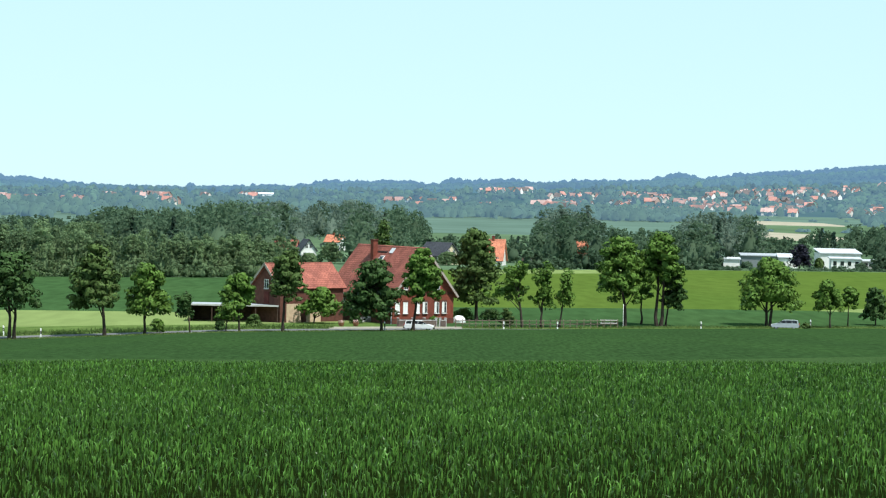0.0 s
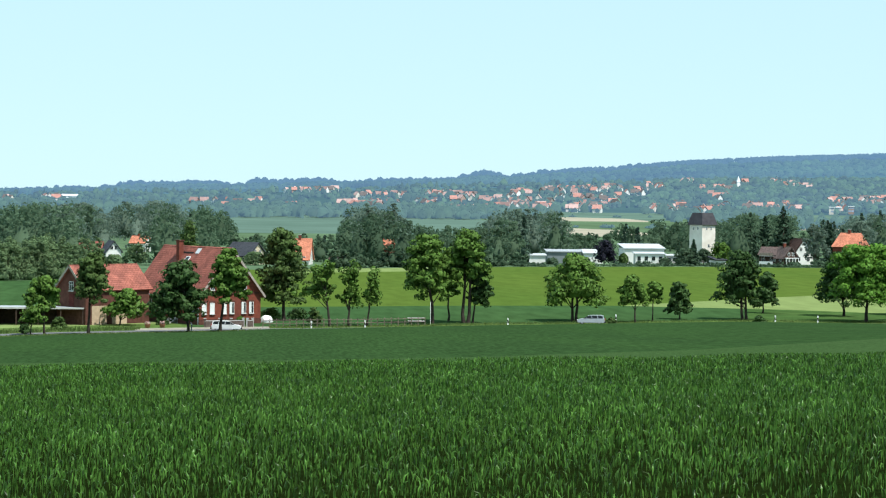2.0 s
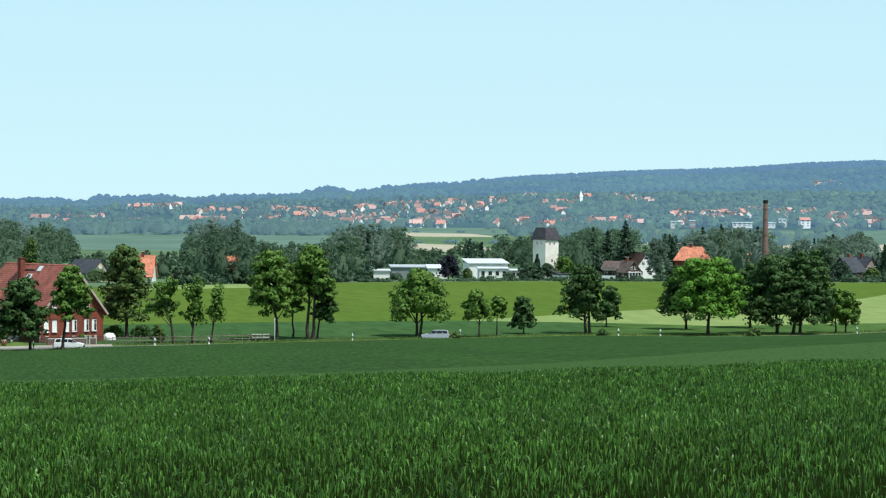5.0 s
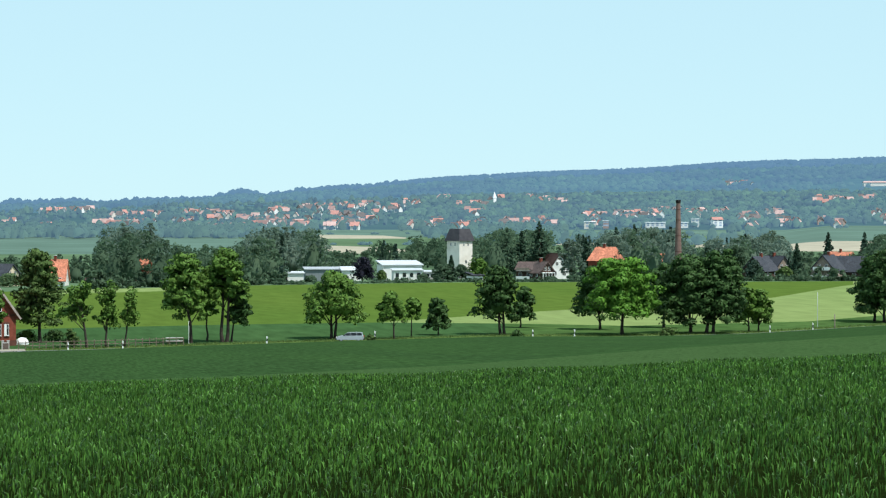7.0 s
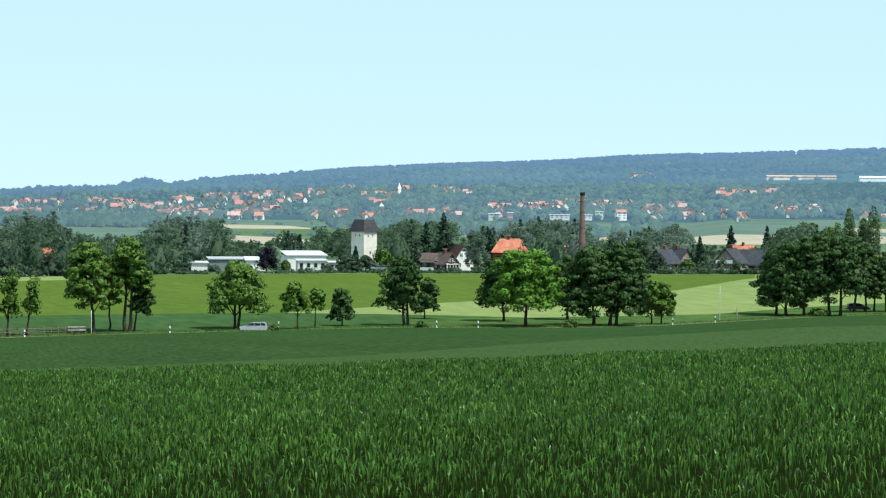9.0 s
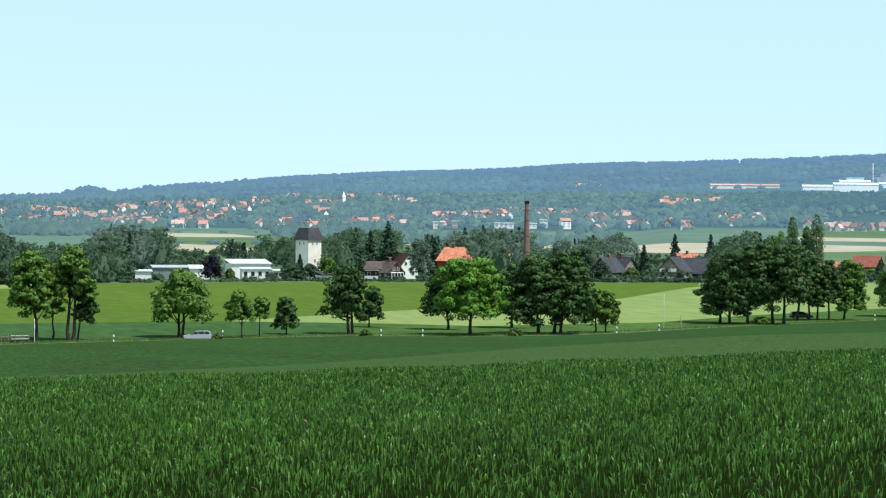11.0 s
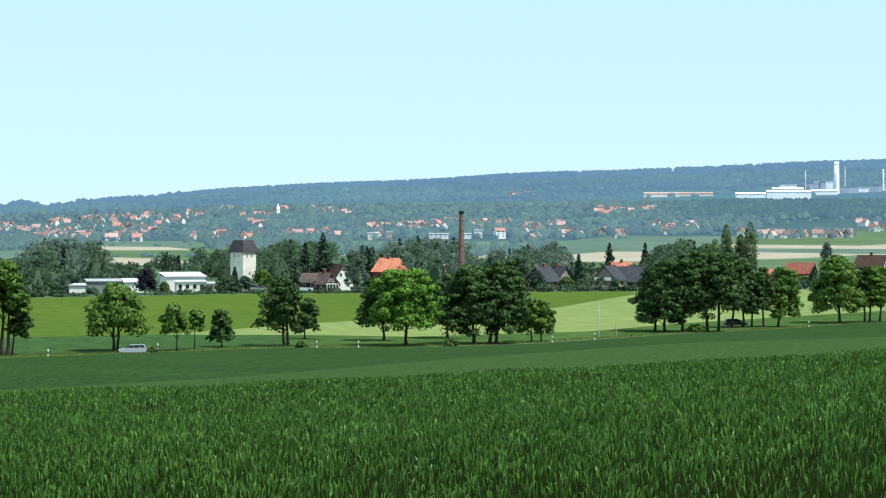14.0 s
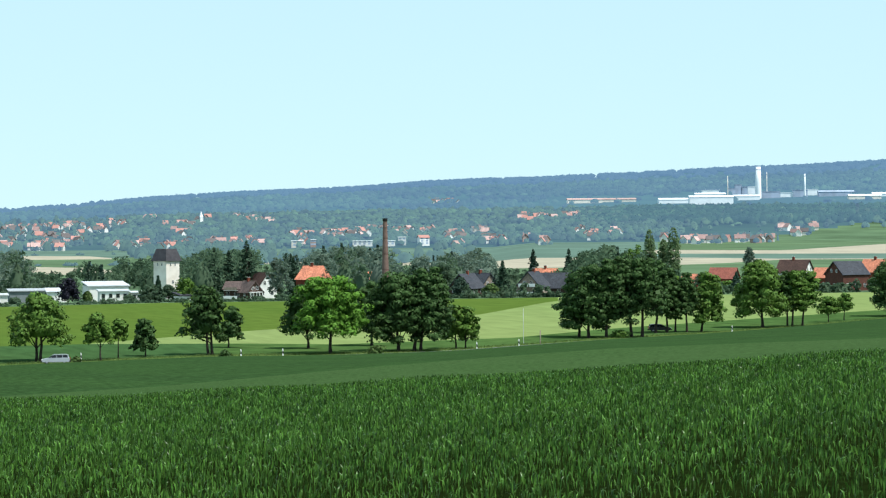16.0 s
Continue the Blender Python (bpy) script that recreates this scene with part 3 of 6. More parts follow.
RIGHT_TREES = [
    (13.37, -2.82, 113, 68, -6, 20), (13.87, -2.94, 135, 114, 0, 32), (14.80, -2.77, 115, 66, 0, 24), (15.40, -2.90, 138, 98, -4, 16),
    (15.75, -2.90, 148, 80, 21, 22), (15.90, -2.90, 138, 72, 14, 22), (16.69, -2.85, 78, 45, -2, 15), (16.91, -2.85, 78, 41, 4, 15),
    (19.47, -2.60, 120, 72, -2, 13), (19.69, -2.63, 130, 84, 2, 15), (20.08, -2.63, 138, 58, 4, 24), (20.65, -2.62, 146, 72, -15, 24),
    (20.89, -2.62, 142, 80, 3, 37),
]
FAR_TREES = [
    (21.19, -2.53, 128, 50, 5, 30), (21.44, -2.52, 115, 40, 5, 25), (21.63, -2.50, 103, 30, 0, 23), (21.89, -2.51, 108, 40, -1, 28),
    (22.21, -2.50, 105, 55, 12, 15), (23.58, -2.41, 117, 102, -4, 20), (24.13, -2.39, 98, 38, -3, 23), (24.23, -2.39, 100, 45, 6, 28),
    (24.46, -2.38, 97, 58, 9, 32), (25.03, -2.29, 45, 42, 1, 15), (25.38, -2.25, 47, 32, 2, 17), (26.44, -2.16, 95, 105, 8, 15),
]
seed = 0
for rowset, mats in ((LEFT_TREES, (M_LEAF_DARK, M_LEAF_OLIVE, M_LEAF, M_LEAF_DARK, M_LEAF, M_LEAF, M_LEAF_OLIVE, M_LEAF, M_LEAF_DARK, M_LEAF, M_LEAF_OLIVE)),
                     (MIDDLE_TREES, (M_LEAF, M_LEAF, M_LEAF, M_LEAF, M_LEAF, M_LEAF, M_LEAF_DARK, M_LEAF, M_LEAF, M_LEAF, M_LEAF_DARK, M_LEAF_DARK, M_LEAF_DARK)),
                     (RIGHT_TREES, (M_LEAF_DARK, M_LEAF_BRIGHT, M_LEAF_DARK, M_LEAF_DARK, M_LEAF_DARK, M_LEAF_DARK, M_LEAF, M_LEAF, M_LEAF_DARK, M_LEAF_DARK, M_LEAF_DARK, M_LEAF_DARK, M_LEAF_DARK)),
                     (FAR_TREES, (M_LEAF_DARK, M_LEAF_DARK, M_LEAF, M_LEAF_DARK, M_LEAF, M_LEAF, M_LEAF_DARK, M_LEAF, M_LEAF, M_LEAF, M_LEAF, M_LEAF_DARK))):
    for (az, el, h, w, shift, clear), mat in zip(rowset, mats):
        d = reach(el)
        m = d / 4500
        big = h * w * m * m
        sparse = 1.6 < az < 3 or az in (-5.61, -4.81)
        thick = az in (7.36, 11.18) or az > 13 and big > 25
        kind = "open" if sparse else "broad" if az == 7.36 else "dense" if thick else "oval" if h - clear > 1.5 * w else "round"
        words = {M_LEAF: "broadleaf roadside tree with a green crown", M_LEAF_BRIGHT: "roadside tree with a fresh bright green crown",
                 M_LEAF_DARK: "roadside tree with a dense dark green crown", M_LEAF_OLIVE: "roadside tree with an olive green crown"}[mat]
        tree(az, d, h * m, w * m * (0.96 if az > 19 else 1.14 if thick else 1.06), clear * m, mat, kind, clumps=int(36 if sparse else min(125 if thick else 95, 30 + big * (0.95 if thick else 0.75))), count=int(min(15000, (40 if sparse else 90 if thick else 74) * big + 500)),
             leaf=0.20 if sparse else 0.26, size=(0.35, 0.7) if sparse else (0.065 * w * m + 0.15, 0.13 * w * m + 0.3), offset=shift * m, seed=seed, label=words + (", slim and thin" if sparse else ""), group=ROW, stems=2 if az in (-9.57, 7.36, 4.92, 11.18) else 1)
        seed += 1

# ---- woods of the valley and the hills
TOP_AZ = (-13, -7.9, -7.5, -5.7, -5.4, -3.5, -3.1, -2.8, -2.3, -1.8, -1.6, -1.0, -0.5, -0.3, 2.15, 2.25, 2.6, 3.1, 3.45, 3.6, 4.2, 5.3, 5.4, 5.75, 6.15, 6.55, 7.0, 7.15, 8.15, 8.3, 8.6, 9.9, 10.7, 11.0, 11.3, 11.6, 11.9, 12.15, 12.27, 12.53, 12.65, 12.95, 13.38,
          13.57, 14.1, 15.33, 15.4, 15.72, 15.8, 16.4, 17.0, 17.3, 17.48, 17.55, 19.2, 19.3, 19.9, 20.8, 21.0, 21.8, 26.3, 31)
TOP = (-0.92, -0.88, -0.66, -0.64, -0.48, -0.45, -0.55, -0.41, -0.32, -0.39, -0.51, -0.48, -0.60, -1.14, -1.10, -0.54, -0.47, -0.53, -0.72, -0.82, -0.92, -0.91, -0.60, -0.50, -0.52, -0.49, -0.54, -1.02, -1.02, -0.80, -0.70, -0.76, -0.71, -0.54, -0.48, -0.58, -0.48, -0.55, -0.90, -0.90, -0.74, -0.66, -0.73,
       -0.54, -0.46, -0.51, -0.92, -0.92, -0.76, -0.72, -0.58, -0.61, -0.75, -1.06, -1.08, -0.74, -0.56, -0.52, -0.65, -1.16, -1.30, -1.3)
EDGE_AZ = (-13, -8.0, -7.4, -6.1, -5.5, -4.9, -4.2, -3.3)
EDGE = (-0.90, -0.94, -1.06, -1.13, -1.13, -1.08, -1.10, -1.20)


def woodland(name, mat, plan, sprays, leaf, label, seed, kind_of="stuff", clumps=0, conifer=False, tall=2.0):
    """Many trees in one mesh; plan gives bearing, distance, height and width of each. Near ones carry many clumps of leaf sprays, far ones are one or two masses."""
    rng = np.random.default_rng(seed)
    pieces = []
    for az, r, h, w in plan:
        p = np.array(spot(az, r))
        spire = conifer or (not clumps and r < 3300 and rng.uniform() < 0.08)
        if spire:
            w *= 0.6
        if not clumps:
            v, f, soft = dome(rng, p, w, h, spire, 7 if sprays > 10 else 6)
            soft = soft + np.array([0, 0, 1.1])
            pieces.append((v, f, soft / np.linalg.norm(soft, axis=1)[:, None]))
            if not spire and h > 5 and sprays > 10:
                pieces.append(dome(rng, p + np.array([rng.uniform(-0.4, 0.4) * w, rng.uniform(-0.4, 0.4) * w, 0]), w * rng.uniform(0.45, 0.7), h * rng.uniform(0.6, 0.95)))
            cs = v[7:] + rng.normal(size=(len(v) - 7, 3)) * 0.03 * w
            ss = np.full((len(cs), 3), w * 0.06)
        else:
            n = max(5, int(clumps * min(1.0, h / 11)))
            cs, ss = crown(rng, w, h * 0.96, n, "cone" if spire else "oval", (w * 0.09, w * 0.17))
            cs, ss = cs + p, ss * (1.0, 1.0, 1.0 if spire else tall)
            pieces.append(dome(rng, p, w * (0.3 if spire else 0.42), h * (0.6 if spire else 0.7), spire))
        k = int(sprays * min(1.0, h / 9)) if clumps else sprays
        pieces.append(leaves(rng, cs, ss * 1.05, max(4, k), leaf * (0.8 + 0.02 * h), 0.25))
    v, f, soft = joined(pieces)
    ob = raw(name, v, f, [mat], smooth=True, normals=soft)
    tagged(ob, label, "woodland", kind=kind_of)


def plan_left(rng):
    out = []
    for i in range(122):
        az = rng.uniform(-11, -3.3)
        back = 22.0 / tand(-at(BACK, az))
        r = back + rng.uniform(2, 60) * (0.25 if i % 2 else 1)
        top = r * tand(at(EDGE, az, EDGE_AZ)) + EYE - ground(az, r)
        h = top * rng.uniform(0.78, 1.02) * (0.9 if r < back + 14 else 1.0)
        out.append((az, r, h, h * rng.uniform(0.36, 0.55)))
    for i in range(56):
        az = rng.uniform(-11, -3.3)
        out.append((az, 22.0 / tand(-at(BACK, az)) + rng.uniform(-1, 4), rng.uniform(2.0, 4.5), rng.uniform(3, 5)))
    return out


OPEN = ((-0.8, 1.5), (6.2, 10.8), (11.3, 12.7), (13.1, 13.9), (14.7, 15.5), (16.5, 17.3), (18.1, 19.4))


def plan_valley(rng):
    out = []
    for i in range(1150):
        az = rng.uniform(-11, 22) if i % 6 else rng.uniform(22, 28)
        back = 22.0 / tand(-at(BACK, az))
        r = rng.uniform(max(back + 45, 780), 1500) if i % 3 else rng.uniform(back + 20, back + 130)
        if -3.7 < az < -0.3 and r < 640 or r < 775 and any(a < az < b for a, b in OPEN):
            continue
        if az > 21.7 and (r < 900 or i % 4):
            continue
        top = r * tand(at(TOP, az, TOP_AZ)) + EYE - ground(az, r)
        h = min(top, 19.0) * rng.uniform(0.62, 1.03)
        if az > 17.4 and r > 1300 or 7.1 < az < 9.4 and r > 1250 or -0.4 < az < 6 and r > 1350:
            continue
        if -3.7 < az < -2.0 and r < 850:
            h = rng.uniform(2.0, 3.4)
        if h > 1.9:
            out.append((az, r, h, h * rng.uniform(0.55, 0.9) + 1.5))
    for i in range(470):
        az = rng.uniform(1.8, 30.0)
        back = 22.0 / tand(-at(BACK, az))
        out.append((az, back + rng.uniform(2, 10), (1.2 + 4.5 * rng.uniform() ** 2.5) * (0.26 if any(a < az < b for a, b in OPEN[:4]) else 1.15 if az < 6.2 else 0.85), rng.uniform(2.5, 5)))
    return out


def plan_town_trees(rng):
    out = []
    for i in range(2700):
        az = rng.uniform(-11.5, 28)
        r = rng.uniform(2250, 3300)
        if az > 21.5 and r < 2500:
            continue
        out.append((az, r, rng.uniform(2.5, 5.5) + 5 * rng.uniform() ** 4, rng.uniform(4, 10)))
    return out


def plan_middle(rng):
    out = []
    for i in range(2200):
        r = rng.uniform(2300, 3320)
        out.append((rng.uniform(9.0, 21.8), r, rng.uniform(4, 7), rng.uniform(6, 11)))
    return out


def plan_dense(rng):
    """The closed wood below the works: it fills the slope between the last houses and the halls."""
    out = []
    keys = np.arange(18.5, 28.6, 0.5)
    low, high = [slope_range(a, -0.10) for a in keys], [slope_range(a, 0.24) for a in keys]
    for i in range(2300):
        az = rng.uniform(19.0, 28)
        u = rng.uniform(0, 1)
        r = float(np.interp(az, keys, low)) * (1 - u) + float(np.interp(az, keys, high)) * u
        h = rng.uniform(5.5, 9.0)
        out.append((az, r, h * min(1.0, 0.45 + 0.3 * (az - 19.0)), rng.uniform(6, 11)))
    return out


def plan_edge(rng):
    out = []
    for i in range(14):
        az = rng.uniform(7.0, 9.4)
        r = rng.choice([1555, 2005]) + rng.uniform(-6, 6)
        out.append((az, r, rng.uniform(1.2, 3), rng.uniform(3, 7)))
    for i in range(950):
        az = rng.uniform(-13, 17.4)
        r = rng.uniform(1500, 2250)
        if -0.4 < az < 5.6 and r < 1790 or 7.0 < az < 9.4 and r < 2150:
            continue
        if az > 12.4 and r > 1700 and i % 6:
            continue
        out.append((az, r, rng.uniform(4, 10), rng.uniform(6, 11)))
    for i in range(380):
        out.append((rng.uniform(-1.0, 5.6), rng.uniform(1800, 2260), rng.uniform(5, 9), rng.uniform(6, 11)))
    return out


def plan_slope(rng):
    out = []
    for i in range(5600):
        az = rng.uniform(-12, 29) if i < 4800 else rng.uniform(18.5, 28)
        r = 3300 + 1060 * math.sqrt(rng.uniform(0, 1)) if i < 4800 else rng.uniform(3960, 4420)
        if 12.4 < az < 14.9 and r < 3490 or 15.7 < az < 17.1 and 3880 < r < 4020:
            continue
        if 18.8 < az < 27 and r < 3960 and rng.uniform() < 0.93:
            continue
        out.append((az, r, rng.uniform(5.0, 8.5), rng.uniform(7, 14)))
    return out


def plan_ridge(rng):
    out = []
    for i in range(3300):
        az = rng.uniform(-12, 29)
        r = rng.uniform(4400, 4680) if i % 2 else rng.uniform(4610, 4670)
        out.append((az, r, rng.uniform(7.2, 8.0) + (6 * rng.uniform() ** 4 if az < 8.8 else 0), rng.uniform(11, 17)))
    return out + [(-5.68, 4400, 17, 19), (-5.62, 4410, 16, 15), (-4.7, 4400, 12, 6), (1.7, 4400, 12, 13)]


WILLOWS = ((-4.5, -1.2), (2.1, 3.5), (5.3, 7.2), (13.0, 15.5), (15.8, 17.7))
valley = plan_valley(np.random.default_rng(2))
groves, willows, spruces = [], [], []
pick = np.random.default_rng(8)
for tr in valley:
    u = pick.uniform()
    if tr[1] > 790 and tr[2] > 6 and any(a < tr[0] < b for a, b in WILLOWS) and u < 0.75:
        willows.append(tr)
    elif tr[2] > 5 and u > (0.78 if 6 < tr[0] < 21 else 0.93):
        spruces.append(tr)
    else:
        groves.append(tr)
woodland("woodland", M_WOOD_NEAR, plan_left(np.random.default_rng(1)), 1500, 0.26, "dense green deciduous wood at the edge of the fields", 11, clumps=64, tall=1.5)
woodland("valley_woodland", M_WOOD_MID, groves, 330, 0.56, "groves, hedges and gardens of leafy trees in the valley", 12, clumps=38, tall=1.3)
woodland("willow_grove", M_WILLOW, willows, 480, 0.50, "pale grey-green willows and poplars along the valley", 16, clumps=44, tall=1.5)
woodland("spruce_grove", M_SPRUCE_MID, spruces, 420, 0.5, "dark pointed spruces among the valley gardens", 17, clumps=40, conifer=True)
# From here the leaves glow faintly blue in place of haze.
woodland("backdrop", M_WOOD_TOWN, plan_town_trees(np.random.default_rng(3)), 12, 0.8, "green garden trees and copses round the town, haze painted in", 13, "structure")
woodland("backdrop", M_WOOD_EDGE, plan_edge(np.random.default_rng(6)), 14, 0.7, "leafy copses and field shrubs before the town, haze painted in", 18, "structure")
woodland("backdrop", M_WOOD_TOWN, plan_middle(np.random.default_rng(10)), 4, 0.8, "green trees on the slope above the town, haze painted in", 21, "structure")
woodland("backdrop", M_WOOD_DENSE, plan_dense(np.random.default_rng(9)), 4, 0.9, "dark closed wood on the slope below the works, haze painted in", 20, "structure")
woodland("backdrop", M_WOOD_FAR, plan_slope(np.random.default_rng(4)), 4, 1.2, "blue-green woods on the far hillside, haze painted in", 14, "structure")
woodland("backdrop", M_RIDGE, plan_ridge(np.random.default_rng(5)), 3, 1.0, "blue-green forest along the far ridge, haze painted in", 15, "structure")

# ---- buildings
M_BRICK = material("dark_red_brick", (0.20, 0.058, 0.038), rough=0.85, vary=0.22, scale=2.0, stains=(0.13, 0.045, 0.035), stain_scale=0.4, bump=0.2, bump_scale=12)
M_BRICK_BARN = material("brown_brick", (0.115, 0.05, 0.038), rough=0.85, vary=0.25, scale=2.0, stains=(0.075, 0.038, 0.03), stain_scale=0.4, bump=0.2, bump_scale=12)
M_TILE_RED = tiles("weathered_red_tiles", (0.35, 0.122, 0.092), 0.36)
M_TILE_ORANGE = tiles("salmon_tiles", (0.40, 0.142, 0.105), 0.36)
M_TILE_VIVID = tiles("new_orange_tiles", (0.76, 0.285, 0.175), 0.36)
M_TILE_DARK = tiles("dark_brown_tiles", (0.10, 0.06, 0.05), 0.36)
M_TILE_BROWN = tiles("weathered_brown_tiles", (0.165, 0.12, 0.11), 0.36)
M_TOWERSLATE = tiles("pale_grey_slate", (0.15, 0.15, 0.175), 0.3)
M_SLATE = tiles("grey_slate", (0.075, 0.08, 0.095), 0.3)
M_WHITEWASH = material("white_render", (0.78, 0.77, 0.74), vary=0.05, scale=0.6, stains=(0.62, 0.60, 0.55), stain_scale=0.25, stain_amount=0.4)
M_CREAM = material("cream_render", (0.62, 0.52, 0.38), vary=0.06, scale=0.6, stains=(0.50, 0.42, 0.30), stain_scale=0.25, stain_amount=0.4)
M_TOWER = material("cream_tower_render", (0.78, 0.73, 0.66), vary=0.08, scale=0.5, stains=(0.58, 0.50, 0.42), stain_scale=0.2, stain_amount=0.6)
M_FRAME = material("white_paint", (0.80, 0.80, 0.78), rough=0.5, vary=0.04)
M_WOODGREY = material("weathered_wood", (0.26, 0.21, 0.17), rough=0.85, vary=0.3, scale=3)
M_DARKWOOD = material("dark_stained_wood", (0.07, 0.045, 0.035), rough=0.8, vary=0.3, scale=3)
M_METALROOF = material("pale_sheet_roof", (0.52, 0.54, 0.56), rough=0.5, vary=0.08, scale=0.5, stains=(0.5, 0.51, 0.52), stain_scale=0.15)
M_GREYROOF = material("grey_sheet_roof", (0.36, 0.38, 0.40), rough=0.6, vary=0.1, scale=0.5)
M_GREYCLAD = material("grey_blue_cladding", (0.20, 0.225, 0.235), rough=0.6, vary=0.1, scale=0.6, stains=(0.16, 0.18, 0.19), stain_scale=0.3)
M_CONCRETE = material("pale_concrete", (0.45, 0.44, 0.42), vary=0.15, scale=1.5)
M_CHIMNEY = material("chimney_brick", (0.19, 0.125, 0.108), rough=0.9, vary=0.2, scale=1.0, stains=(0.15, 0.095, 0.082), stain_scale=0.15)
M_DARK = material("dark_interior", (0.02, 0.018, 0.017), vary=0.3)
M_GLASS = bpy.data.materials.new("window_glass")
M_GLASS.use_nodes = True
gb = M_GLASS.node_tree.nodes["Principled BSDF"]
gb.inputs["Base Color"].default_value, gb.inputs["Roughness"].default_value, gb.inputs["Specular IOR Level"].default_value = (0.02, 0.025, 0.03, 1), 0.06, 0.6
# Far roof tones are washed out in base colour, as haze would do.
M_TOWNTILE = [material("far_hazed_red_roof", c, vary=0.15, scale=0.3, object_vary=0.25) for c in ((0.44, 0.225, 0.195), (0.31, 0.205, 0.195), (0.48, 0.33, 0.31))]
M_TOWNWALL = [material("far_pale_wall", c, vary=0.08, scale=0.3, object_vary=0.15) for c in ((0.80, 0.79, 0.76), (0.70, 0.65, 0.58), (0.42, 0.30, 0.26))]
M_TOWNDARK = material("far_dark_roof", (0.15, 0.13, 0.13), vary=0.15, scale=0.3, object_vary=0.3)
M_FARWHITE = material("far_white_cladding", (0.85, 0.87, 0.88), vary=0.06, scale=0.1)
# Blue-grey lightened in base colour to carry the haze over the works.
M_FARBLUE = material("far_hazed_blue_grey_cladding", (0.36, 0.42, 0.52), vary=0.2, scale=0.08)


def place(ob, az, r, turn=0.0, up=0.0):
    """Stands a thing on the ground, its front (-y) to the camera, then turned anticlockwise as seen from above."""
    ob.matrix_world = Matrix.Translation(spot(az, r, up)) @ pose(0, 0, 0, 0, 0, -az + turn)
    return ob


def window(parent, x, y, z, w, h, side, frame_mat=None, sill=True, pane_mat=None, bars=True):
    """A window set on a wall: side 's' faces -y, 'e' +x, 'w' -x. Frame, pane and sill are parts."""
    t = 0.05
    bm = bmesh.new()
    box(bm, -w / 2, w / 2, -0.05, 0.06, 0, t)
    box(bm, -w / 2, w / 2, -0.05, 0.06, h - t, h)
    box(bm, -w / 2, -w / 2 + t, -0.05, 0.06, t, h - t)
    box(bm, w / 2 - t, w / 2, -0.05, 0.06, t, h - t)
    if bars:
        box(bm, -t / 2, t / 2, -0.045, 0.05, t, h - t)
        box(bm, -w / 2 + t, w / 2 - t, -0.04, 0.045, h * 0.66, h * 0.66 + t * 0.8)
    win = part("window", bm, frame_mat or M_FRAME, parent, "white-framed window")
    part("pane", boxed((-w / 2 + t, w / 2 - t, -0.012, 0.012, t, h - t)), pane_mat or M_GLASS, win)
    if sill:
        part("window_sill", boxed((-w / 2 - 0.06, w / 2 + 0.06, -0.16, 0.02, -0.08, -0.005)), M_CONCRETE, win)
    win.matrix_basis = pose(x, y, z, 0, 0, {"s": 0, "e": 90, "w": -90}[side])
    return win


